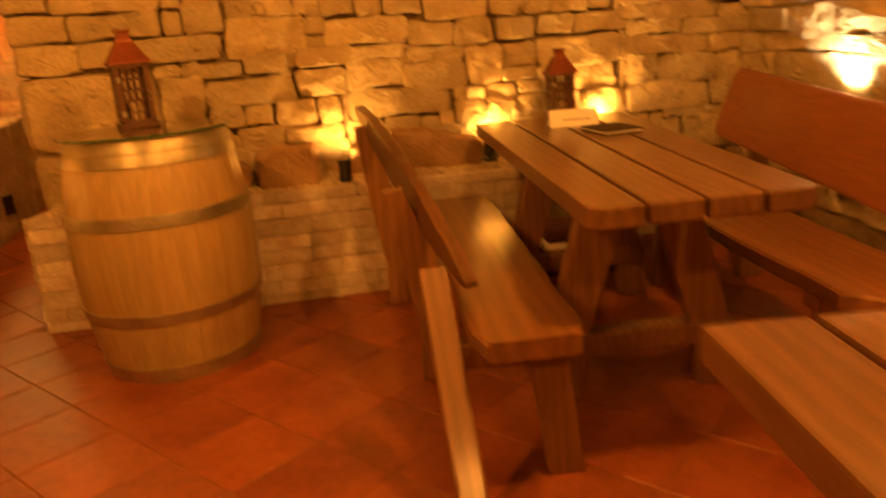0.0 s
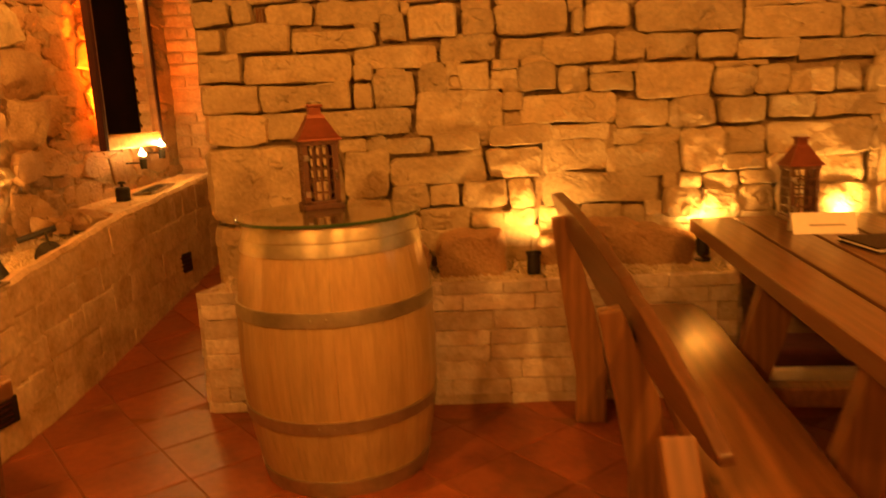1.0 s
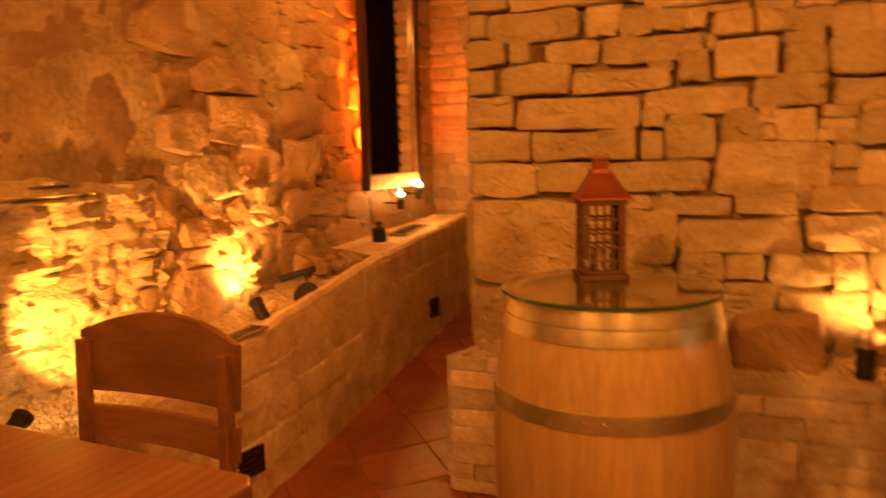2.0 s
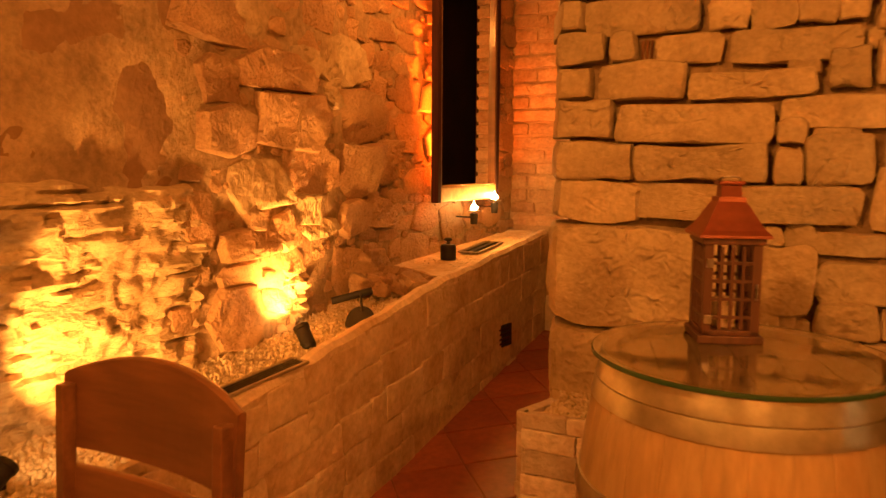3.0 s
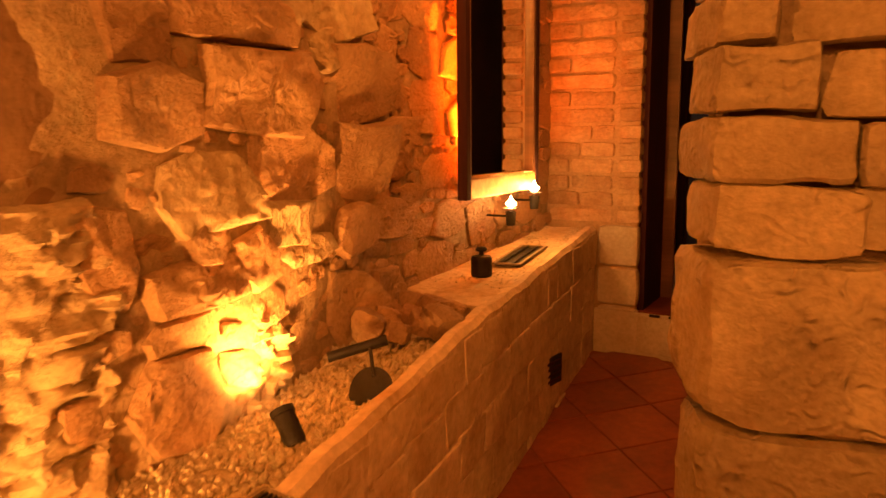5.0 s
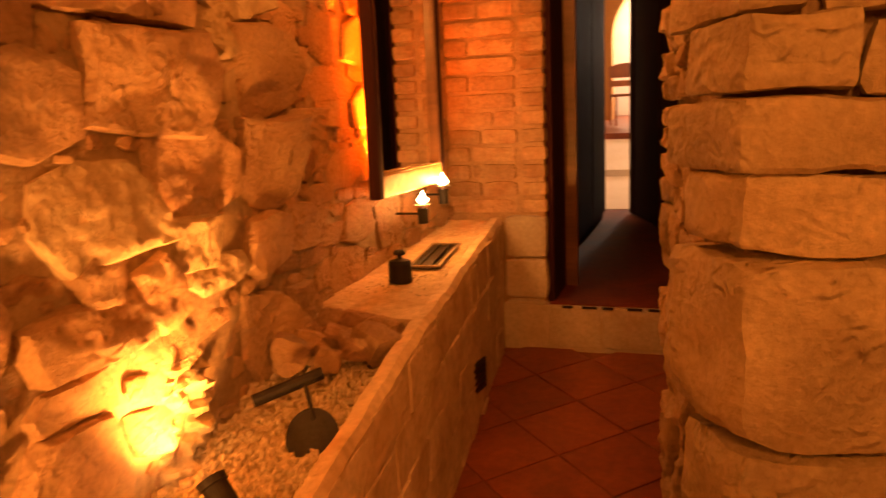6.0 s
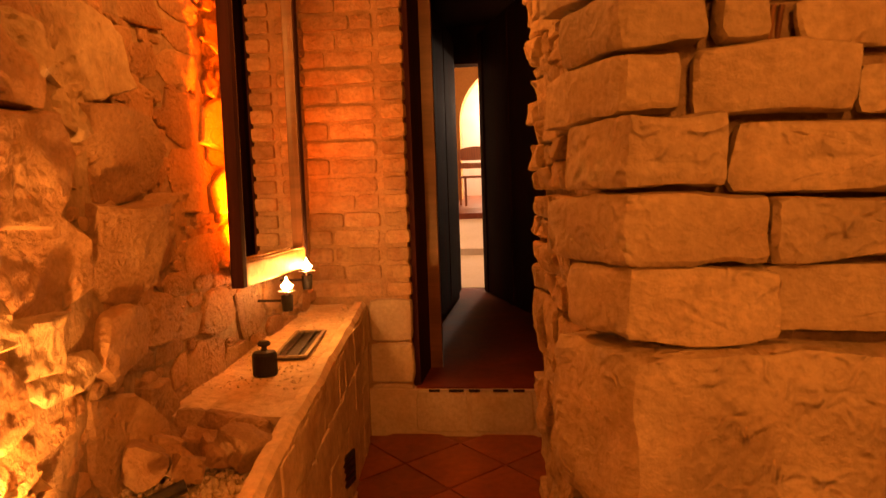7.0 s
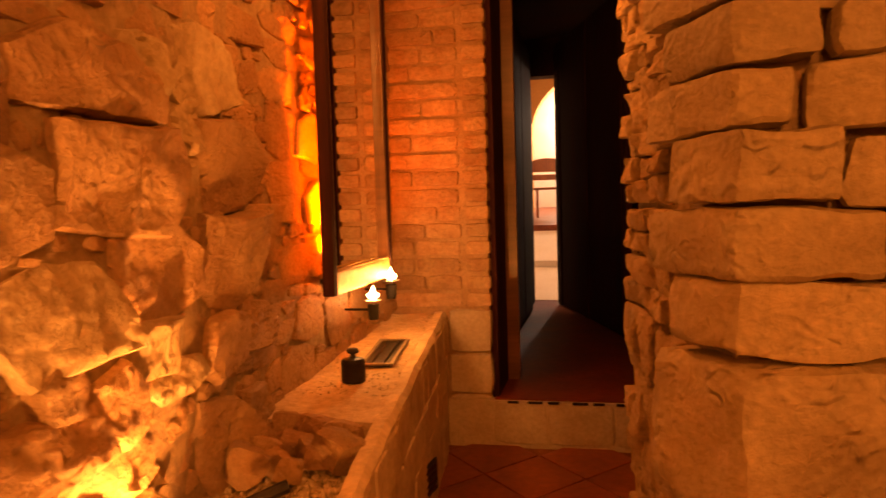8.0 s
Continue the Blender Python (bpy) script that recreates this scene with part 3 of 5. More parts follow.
for s in (-1, 1):
    part("frame_side", box((0.045, 0.036, MH), (0.010, s * (MW / 2 - 0.018), MH / 2), 0.006), M_DARKWOOD, t, "dark stained frame side")
    part("inner_edge", box((0.03, 0.016, MH - 0.10), (0.012, s * (MW / 2 - 0.0445), MH / 2), 0.004), M_CHAIR, t, "brown inner edge")
for z in (0.0425, MH - 0.0425):
    part("frame_rail", box((0.042, MW - 0.074, 0.085), (0.010, 0, z), 0.006), M_BRASS, t, "gilded frame rail")
# Beading along the bottom rail.
for k in range(34):
    part("bead", lathe([(0, -0.006), (0.006, 0), (0, 0.006)], 6), M_BRASS, t, at=Matrix.Translation((0.030, -0.29 + k * 0.0176, 0.089)))
for y, power, cone, blend in ((4.95, 300, 57, 0.4), (5.40, 20, 165, 1.0)):
    t = thing("uplight", Matrix.Translation((-2.775, y, 1.125)), "small red-orange uplight fixed on the wall behind the mirror", "uplight", "mirror uplights")
    part("housing", lathe([(0, 0), (0.020, 0), (0.022, 0.004), (0.022, 0.055), (0.019, 0.055), (0.019, 0.046), (0, 0.046)], 20), M_IRON, t)
    part("bracket", box((0.05, 0.014, 0.02), (-0.03, 0, 0.02), 0.002), M_IRON, t)
    part("lens", lathe([(0, 0.049), (0.018, 0.049), (0.018, 0.047), (0, 0.047)], 16), M_RED, t, "glowing red-orange lens")
    lamp_at("uplight_beam", "SPOT", (-2.775, y, 1.185), power, (1.0, 0.13, 0.006), 0.02, (-2.80, y + (0.0 if y < 5 else 0.12), 2.3), cone, blend)

# ---- furniture ----


def barrel(at):
    """An oak wine barrel: staves, four hoops, head, and a round glass top."""
    t = thing("wine_barrel", at, "oak wine barrel with galvanised hoops used as a standing table", "barrel")
    H = 0.920

    def radius(z):
        s = (z - H / 2) / (H / 2)
        return 0.352 - 0.060 * abs(s) ** 2.0
    n = 26
    for k in range(n):
        a0, a1 = 2 * math.pi * k / n + 0.0008, 2 * math.pi * (k + 1) / n - 0.0008
        bm = bmesh.new()
        rows = []
        for i in range(15):
            z = H * i / 14
            r = radius(z)
            pts = []
            for f, dr in ((0, -0.0008), (0.05, 0.0), (0.5, 0.0012), (0.95, 0.0), (1, -0.0008)):
                a = a0 + (a1 - a0) * f
                pts.append(bm.verts.new(((r + dr) * math.cos(a), (r + dr) * math.sin(a), z)))
            for a in (a1, a0):
                pts.append(bm.verts.new(((r - 0.025) * math.cos(a), (r - 0.025) * math.sin(a), z)))
            rows.append(pts)
        for a, b in zip(rows, rows[1:]):
            for i in range(7):
                j = (i + 1) % 7
                bm.faces.new((a[i], a[j], b[j], b[i]))
        bm.faces.new(rows[0])
        bm.faces.new(rows[-1])
        part("stave", bm, M_OAK, t, smooth=False)
    for z0, z1 in ((0.0, 0.060), (0.245, 0.287), (0.608, 0.655), (0.826, 0.868), (0.871, 0.918)):
        prof = [(radius(z0) + 0.0005, z0), (radius(z0) + 0.0055, z0), (radius((z0 + z1) / 2) + 0.006, (z0 + z1) / 2), (radius(z1) + 0.0055, z1), (radius(z1) + 0.0005, z1)]
        part("hoop", lathe(prof, 64), M_HOOP, t, "galvanised steel hoop", smooth=True)
    for a in (-1.9, -1.75):
        for z in (0.632, 0.266):
            part("rivet", lathe([(0, 0.006), (0.005, 0.004), (0.007, 0)], 8), M_HOOP, t, at=Matrix.Translation(((radius(z) + 0.004) * math.cos(a), (radius(z) + 0.004) * math.sin(a), z)) @ Matrix.Rotation(a, 4, "Z") @ Matrix.Rotation(math.pi / 2, 4, "Y"))
    R, w = 0.268, 0.0893
    for k in range(6):
        a, b = (k - 3) * w + 0.001, (k - 2) * w - 0.001
        xs = [a + (b - a) * q / 7 for q in range(8)]
        arc = [(x, math.sqrt(max(0.0004, R * R - x * x))) for x in xs]
        pts = [(x, -y) for x, y in arc] + arc[::-1]
        part("head_board", outline_slab(pts, 0.02, "z", 0), M_OAK, t, "oak barrel head board", at=Matrix.Translation((0, 0, 0.880)))
    top = part("glass_top", lathe([(0, 0.921), (0.319, 0.921), (0.319, 0.932), (0, 0.932)], 72), M_GLASS, t, "round clear glass top with a green edge")
    part("glass_edge", lathe([(0.3195, 0.921), (0.322, 0.923), (0.322, 0.930), (0.3195, 0.932)], 72), M_GREEN, top, "polished green glass edge")
    return t


barrel(pose(-0.855, 3.0, 0, 0, 0, 20))


def lantern(at, k=1.0, label=""):
    """A wooden candle lantern: base, four posts, lattice, pagoda roof, chimney, ring, candle."""
    t = thing("lantern", at, label, "lantern", "candle lanterns")
    w = 0.138 * k
    h = 0.235 * k
    part("base", box((w + 0.02 * k, w + 0.02 * k, 0.02 * k), (0, 0, 0.01 * k), 0.003), M_LANTERN, t)
    part("lower_rail", box((w, w, 0.012 * k), (0, 0, 0.026 * k), 0.002), M_LANTERN, t)
    p = 0.022 * k
    for sx in (-1, 1):
        for sy in (-1, 1):
            part("post", box((p, p, h), (sx * (w - p) / 2, sy * (w - p) / 2, 0.02 * k + h / 2), 0.002), M_LANTERN, t)
    part("top_rail", box((w + 0.012 * k, w + 0.012 * k, 0.018 * k), (0, 0, 0.02 * k + h), 0.003), M_LANTERN, t)
    for q in range(4):
        turn = Matrix.Rotation(q * math.pi / 2, 4, "Z")
        off = -(w / 2 - 0.006 * k)
        side = part("lattice", box((w - 2 * p, 0.003, 0.004), (0, off, 0.03 * k), 0), M_LANTERN, t, at=turn)
        for i in (-1, 0, 1):
            part("upright_bar", box((0.009 * k, 0.008 * k, h - 0.03 * k), (i * 0.026 * k, off, 0.02 * k + h / 2), 0.001), M_LANTERN, side)
        for i in range(4):
            part("cross_bar", box((w - 2 * p, 0.007 * k, 0.008 * k), (0, off, (0.065 + i * 0.045) * k), 0.001), M_LANTERN, side)
    bm = bmesh.new()
    rings = []
    for half, z in ((0.086, 0), (0.085, 0.007), (0.074, 0.018), (0.060, 0.040), (0.046, 0.066), (0.034, 0.086), (0.032, 0.098)):
        rings.append([bm.verts.new((sx * half * k, sy * half * k, z * k)) for sx, sy in ((-1, -1), (1, -1), (1, 1), (-1, 1))])
    for a, b in zip(rings, rings[1:]):
        for i in range(4):
            bm.faces.new((a[i], a[(i + 1) % 4], b[(i + 1) % 4], b[i]))
    bm.faces.new(rings[0])
    bm.faces.new(rings[-1])
    part("roof", bm, M_COPPER, t, "curved copper-coloured metal roof", at=Matrix.Translation((0, 0, 0.028 * k + h)))
    zt = 0.122 * k + h
    part("chimney", box((0.05 * k, 0.05 * k, 0.035 * k), (0, 0, zt + 0.016 * k), 0.003), M_COPPER, t)
    part("cap", box((0.062 * k, 0.062 * k, 0.010 * k), (0, 0, zt + 0.038 * k), 0.003), M_COPPER, t)
    bm = bmesh.new()
    for i in range(24):
        a0, a1 = 2 * math.pi * i / 24, 2 * math.pi * (i + 1) / 24
        rod((0.026 * k * math.cos(a0), 0, 0.026 * k * math.sin(a0)), (0.026 * k * math.cos(a1), 0, 0.026 * k * math.sin(a1)), 0.0022, bm, 6)
    part("ring", bm, M_STEEL, t, at=Matrix.Translation((0, 0, zt + 0.045 * k)) @ Matrix.Rotation(1.2, 4, "X"))
    for z in (0.06, 0.20):
        part("hinge", box((0.018 * k, 0.004, 0.022 * k), (-(w / 2 - 0.014 * k), -w / 2 - 0.001, z * k), 0.001), M_STEEL, t, "bright steel hinge")
    part("latch", rod((w / 2 - 0.012 * k, -w / 2 - 0.004, 0.11 * k), (w / 2 - 0.012 * k, -w / 2 - 0.004, 0.15 * k), 0.003), M_STEEL, t, "bright steel latch")
    part("candle", lathe([(0, 0.03 * k), (0.03 * k, 0.03 * k), (0.03 * k, 0.10 * k), (0.026 * k, 0.104 * k), (0, 0.10 * k)], 24), M_WAX, t, "cream pillar candle")
    return t


lantern(pose(-0.915, 3.12, 0.932, 0, 0, 25), 0.93, "brown wooden candle lantern with copper roof on the barrel's glass top")


def table(at, length, near, far, label, feet=(0.55, -0.5)):
    """A rustic plank table: four thick boards, end cleats, splayed trestle legs on a foot beam."""
    t = thing("rustic_table", at, label, "table", "rustic tables")
    top = 0.765
    for k in range(4):
        g = 0.006
        a0, a1 = near * k / 4 + g, near * (k + 1) / 4 - g
        b0, b1 = far * k / 4 + g, far * (k + 1) / 4 - g
        jut = 0.03 * noise.noise((k * 3.3, length, 1))
        c = 0.03
        pts = [(a0, jut + (c if k == 0 else 0.004)), (a0 + (c if k == 0 else 0.006), jut), (a1 - (c if k == 3 else 0.006), jut), (a1, jut + (c if k == 3 else 0.004)), (b1, length), (b0, length)]
        part("board", outline_slab(pts, 0.055, "z", 0.007), M_TABLE, t, at=Matrix.Translation((0, 0, top - 0.055)))
    for y in (feet[0], length + feet[1]):
        mid = near * 0.5 + (far - near) * 0.5 * y / length
        part("cleat", box((near * 0.82, 0.075, 0.06), (mid, y, top - 0.086), 0.006), M_TABLE, t)
        part("foot_beam", box((near * 1.05, 0.085, 0.075), (mid, y, 0.19), 0.008), M_TABLE, t)
        for s in (-1, 1):
            pts = [(s * near * 0.18 - 0.075, 0.66), (s * near * 0.18 + 0.075, 0.66), (s * (near * 0.40) + 0.065, 0.22), (s * (near * 0.44) + 0.06, 0.0), (s * (near * 0.44) - 0.06, 0.0), (s * near * 0.40 - 0.065, 0.22)]
            part("leg", outline_slab(pts, 0.06, "y", 0.007), M_POST, t, at=Matrix.Translation((mid, y - 0.03 - s * 0.0, 0)))
    return t


table(pose(0.497, 1.68, 0), 1.95, 0.59, 0.72, "rustic brown plank table with splayed board legs")
table(pose(0.34, -1.02, 0, 0, 0, -3), 1.98, 0.66, 0.66, "second rustic brown plank table standing before the first", (0.45, -0.30))


def bench(at, length, label):
    """A rustic bench: thick seat board with a natural edge, slanted rear uprights, a tapering back board."""
    t = thing("rustic_bench", at, label, "bench", "rustic benches")
    part("seat", plank(length, 0.30, 0.055, 0.018, 2.2, "Y", 18, 0.03), M_BENCH, t, "polished seat board with a natural edge", at=Matrix.Translation((0.36, 0, 0.425)))
    # Back board: a waney plank that tapers to both ends and falls towards the near one.
    n = 20
    low, high = [], []
    for k in range(n + 1):
        s = k / n
        half = 0.012 + 0.088 * math.sin(math.pi * s) ** 0.7
        mid = 0.515 + 0.375 * s
        y = (s - 0.5) * 1.60
        low.append((y, mid - half + 0.010 * noise.noise((k * 0.6, 1, 1))))
        high.append((y, mid + half + 0.012 * noise.noise((k * 0.8, 5, 1))))
    part("backrest", outline_slab(low + high[::-1], 0.040, "x", 0.009), M_BACK, t, "back board with waney edges, darkened for its shaded rear", at=Matrix.Translation((0.075, 0.18, 0.70)) @ Matrix.Rotation(radians(8.9), 4, "Z") @ Matrix.Rotation(radians(-7), 4, "Y") @ Matrix.Translation((0, 0, -0.70)))
    top, foot = Vector((0.135, -0.60, 0.57)), Vector((0.170, -1.02, 0.012))
    way = (top - foot).to_track_quat("Z", "Y").to_matrix().to_4x4()
    part("raking_post", box((0.075, 0.05, (top - foot).length), (0, 0, 0), 0.008), M_POST, t, "pale raking post bolted to the back board", at=Matrix.Translation((top + foot) / 2) @ way)
    for y, top, off in ((-0.10, 0.70, 0.0), (0.74, 0.83, -0.10)):
        pts = [(0.22, 0.0), (0.10, 0.0), (0.105, 0.20), (0.07, 0.42), (0.02, top), (0.085, top + 0.01), (0.185, 0.46), (0.225, 0.22)]
        part("rear_upright", outline_slab(pts, 0.055, "y", 0.008), M_POST, t, at=Matrix.Translation((off, y, 0)))
    for y in (-length / 2 + 0.10, length / 2 - 0.26):
        pts = [(0.40, 0.0), (0.50, 0.0), (0.46, 0.40), (0.36, 0.40)]
        part("front_leg", outline_slab(pts, 0.055, "y", 0.008), M_POST, t, at=Matrix.Translation((0, y, 0)))
        part("bearer", box((0.34, 0.05, 0.075), (0.33, y + 0.06, 0.36), 0.006), M_POST, t)
    return t


bench(pose(0.005, 2.56, 0), 1.74, "rustic wooden bench with a waney back board beside the table")


def wide_bench(at, length, label):
    """The bench across the table: a broad curved back board over a polished seat."""
    t = thing("rustic_bench", at, label, "bench", "rustic benches")
    part("seat", plank(length, 0.34, 0.055, 0.02, 5.2, "Y", 18, 0.08), M_BENCH, t, "polished seat board reflecting a lamp", at=Matrix.Translation((-0.20, 0, 0.425)))
    pts = [(-0.85, 0.47), (-0.87, 0.72), (-0.82, 0.80), (-0.2, 0.865), (0.40, 0.915), (0.80, 0.95), (0.85, 0.92), (0.96, 0.68), (0.94, 0.63), (0.40, 0.58)]
    part("backrest", outline_slab(pts, 0.045, "x", 0.012), M_REDBOARD, t, "broad reddish back board with rounded corners", at=Matrix.Translation((0.0, 0, 0)) @ Matrix.Rotation(radians(8), 4, "Y"))
    for y in (-length / 2 + 0.25, length / 2 - 0.25):
        pts = [(0.06, 0.0), (-0.05, 0.0), (-0.03, 0.42), (0.04, 0.80), (0.10, 0.80), (0.07, 0.42)]
        part("rear_upright", outline_slab(pts, 0.055, "y", 0.008), M_POST, t, at=Matrix.Translation((0.115, y, 0)))
        pts = [(-0.34, 0.0), (-0.24, 0.0), (-0.18, 0.40), (-0.30, 0.40)]
        part("front_leg", outline_slab(pts, 0.055, "y", 0.008), M_POST, t, at=Matrix.Translation((0, y, 0)))
        part("bearer", box((0.32, 0.05, 0.07), (-0.16, y + 0.06, 0.36), 0.006), M_POST, t)
    return t


wide_bench(pose(1.56, 2.55, 0, 0, 0, 0), 1.75, "rustic wooden bench with a broad reddish back board")

# On the table.
lantern(pose(0.905, 3.54, 0.766, 0, 0, 4), 0.80, "small brown wooden candle lantern standing at the table's end")
t = thing("table_card", pose(0.875, 3.21, 0.766, 0, 0, -4), "folded white paper card with small print on the table", "sign")
for s in (-1, 1):
    part("panel", box((0.21, 0.0016, 0.082), (0, s * 0.020, 0.036), 0, None, Matrix.Rotation(s * 0.52, 4, "X")), M_PAPER, t)
part("print_line", box((0.12, 0.001, 0.006), (0.01, -0.026, 0.030), 0, None, Matrix.Rotation(-0.52, 4, "X")), M_INK, t)
t = thing("menu_folder", pose(0.955, 2.93, 0.766, 0, 0, 8), "dark leather menu folder lying closed on the table", "menu")
part("cover", box((0.16, 0.22, 0.006), (0, 0, 0.003), 0.002), M_LEATHER, t)
part("pages", box((0.15, 0.21, 0.008), (0, 0, 0.010), 0.001), M_PAPER, t, "white menu pages")
part("cover", box((0.16, 0.22, 0.006), (0, 0, 0.017), 0.002), M_LEATHER, t)

# Folded cloths on the floor beam behind the table.
for z, m, lab in ((0.0, M_PURPLE, "plum folded blanket on the floor under the table"), (0.10, M_PAPER, "white folded blanket under the table"), (0.17, M_PURPLE, "plum folded blanket on top of the pile under the table")):
    b = box((0.46, 0.26, 0.10 if z == 0 else 0.07), (0, 0, 0.05 if z == 0 else 0.035), 0.03, segments=3)
    tagged(part("blanket", b, m, at=pose(1.02, 3.58, z)), lab, "blanket", "folded blankets")

# ---- table and chair by the long planter ----
t = thing("dining_table", pose(-1.84, 1.30, 0), "dark orange wooden dining table by the long planter", "table")
part("tabletop", outline_slab([(-0.40, -0.60), (0.565, -0.60), (0.585, -0.57), (0.585, 0.555), (0.56, 0.585), (-0.40, 0.60)], 0.04, "z", 0.008), M_TABLE, t, at=Matrix.Translation((0, 0, 0.71)))
for sx in (-0.30, 0.48):
    for sy in (-0.5, 0.48):
        part("leg", box((0.07, 0.07, 0.71), (sx, sy, 0.355), 0.006), M_POST, t)
part("apron", box((0.74, 0.025, 0.09), (0.09, 0.48, 0.665), 0.003), M_TABLE, t)
part("apron", box((0.74, 0.025, 0.09), (0.09, -0.50, 0.665), 0.003), M_TABLE, t)


def chair(at, label, mat=None, group=""):
    """A wooden chair: seat, four legs, curved top board and lower rail between two back posts."""
    mat = mat or M_CHAIR
    t = thing("dining_chair", at, label, "chair", group)
    part("seat", outline_slab([(-0.22, -0.21), (0.22, -0.21), (0.25, 0.20), (-0.25, 0.20)], 0.035, "z", 0.01), mat, t, at=Matrix.Translation((0, 0, 0.43)))
    for sx in (-0.18, 0.18):
        part("leg", box((0.035, 0.035, 0.43), (sx, -0.175, 0.215), 0.005), mat, t)
        part("back_post", box((0.028, 0.034, 0.86), (sx * 1.36, 0.205, 0.43), 0.005, None, Matrix.Rotation(-0.05, 4, "X")), mat, t)
    n = 14

    def bowed(z_low, z_high):
        bm = bmesh.new()
        rows = []
        for k in range(n + 1):
            s = k / n * 2 - 1
            x = s * 0.268
            y = 0.235 + 0.03 * (1 - s * s)
            lo, hi = z_low(s), z_high(s)
            rows.append([bm.verts.new((x, y + dy + (z - 0.7) * 0.09, z)) for dy, z in ((-0.011, lo), (0.011, lo), (0.011, (lo + hi) / 2), (0.011, hi - 0.004), (0.004, hi), (-0.004, hi), (-0.011, hi - 0.004), (-0.011, (lo + hi) / 2))])
        for a, b in zip(rows, rows[1:]):
            for i in range(8):
                j = (i + 1) % 8
                bm.faces.new((a[i], a[j], b[j], b[i]))
        bm.faces.new(rows[0])
        bm.faces.new(rows[-1])
        return bm
    part("top_board", bowed(lambda s: 0.715, lambda s: 0.935 - 0.055 * s * s), mat, t, "broad bowed back board with an arched top", smooth=False)
    part("lower_rail", bowed(lambda s: 0.585, lambda s: 0.675), mat, t)
    for sx in (-0.18, 0.18):
        part("side_rail", box((0.022, 0.34, 0.03), (sx, 0.01, 0.20), 0.004), mat, t)
    return t


chair(pose(-1.868, 1.99, 0, 0, 0, 0), "dark brown wooden chair with a bowed back pushed to the table")
M_FARCHAIR = wood("far_chair_wood", (0.42, 0.14, 0.04), (0.30, 0.09, 0.03), 0.4, "Z")
chair(pose(-2.64, 13.9, 1.151, 0, 0, 8), "reddish wooden chair in the lit dining room", M_FARCHAIR)

# ---- the dark doors beyond ----
t = thing("door_leaf", pose(-2.20, 9.40, SILL, 0, 0, 0), "dark wooden door leaf standing open in the lobby", "door", "lobby doors")
ang = math.atan2(7.60 - 9.40, -1.60 + 2.20)
L = math.hypot(7.60 - 9.40, 0.60)
part("panel", box((L, 0.045, 2.42), (L / 2, 0, 1.22), 0.004), M_DARKWOOD, t, at=Matrix.Rotation(ang, 4, "Z"))
for x in (0.12, L / 2, L - 0.12):
    part("stile", box((0.12, 0.012, 2.40), (x, -0.028, 1.21), 0.003), M_DARKWOOD, t, at=Matrix.Rotation(ang, 4, "Z"))
t = thing("door_leaf", pose(-2.62, 9.44, SILL), "dark wooden narrow door leaf standing closed in the lobby", "door", "lobby doors")
part("panel", box((0.17, 0.045, 2.14), (0.085, 0, 1.08), 0.004), M_DARKWOOD, t)
part("handle", rod((0.13, -0.05, 1.0), (0.13, -0.05, 1.12), 0.008), M_STEEL, t, "steel door handle")
# Door lining of the near doorway.
t = thing("door_lining", pose(DOOR_L, FAR + 0.03, SILL), "dark brown wooden lining of the doorway", "door frame", kind="structure")
part("jamb", box((0.035, 0.36, HEAD - SILL), (0.0, 0.20, (HEAD - SILL) / 2), 0.004), M_DARKWOOD, t)
part("architrave", box((0.075, 0.03, HEAD - SILL), (0.045, 0.40, (HEAD - SILL) / 2), 0.004), M_CHAIR, t)
part("head", box((0.80, 0.36, 0.035), (0.40, 0.20, HEAD - SILL - 0.02), 0.004), M_DARKWOOD, t)
t = thing("lobby_cabinet", pose(-2.56, 8.2, SILL - 0.004), "tall dark cupboard against the lobby wall", "cupboard")
part("body", box((0.28, 1.6, 2.35), (0, 0, 1.175), 0.006), M_DARKWOOD, t)
part("door", box((0.02, 0.76, 2.2), (0.152, -0.4, 1.18), 0.004), M_DARKWOOD, t)
part("door", box((0.02, 0.76, 2.2), (0.152, 0.4, 1.18), 0.004), M_DARKWOOD, t)

# ---- things in the planters ----
t = thing("iron_weight", pose(-2.64, 4.755, bed_z(4.755) - 0.012) @ Matrix.Scale(0.86, 4), "old black iron weight with a round knob", "weight")
part("body", lathe([(0, 0), (0.046, 0), (0.050, 0.006), (0.050, 0.085), (0.044, 0.097), (0.018, 0.102), (0, 0.102)], 28), M_IRON, t, smooth=False)
part("neck", lathe([(0.014, 0.10), (0.010, 0.115), (0.012, 0.122)], 16), M_IRON, t)
part("knob", lathe([(0, 0.120), (0.024, 0.122), (0.027, 0.131), (0.020, 0.140), (0, 0.142)], 20), M_IRON, t)

t = thing("old_hoe", pose(-2.45, 3.68, bed_z(3.68) - 0.09, 0, 0, 0) @ Matrix.Diagonal((0.88, 0.88, 0.95, 1)), "rusty black hand hoe lying on the gravel", "tool")
blade = []
for k in range(13):
    a = math.pi * k / 12
    blade.append((0.072 * math.cos(a), 0.092 * math.sin(a) ** 0.8 + 0.035))
blade += [(-0.055, 0.0), (0.055, 0.0)]
part("blade", outline_slab(blade, 0.012, "y", 0.003), M_IRON, t, at=pose(0.02, 0.0, 0.0, -38, 0, 24))
part("shank", rod((0.0, 0.055, 0.075), (-0.045, 0.10, 0.145), 0.006), M_IRON, t)
part("handle", rod((-0.19, 0.06, 0.105), (-0.04, 0.19, 0.150), 0.017), M_IRON, t, "dark iron handle socket")


M_GRATE = material("dull_bronze", (0.30, 0.25, 0.18), 0.55, 0.4, 0.3, 20, 0.2, 80, (0.22, 0.17, 0.12))


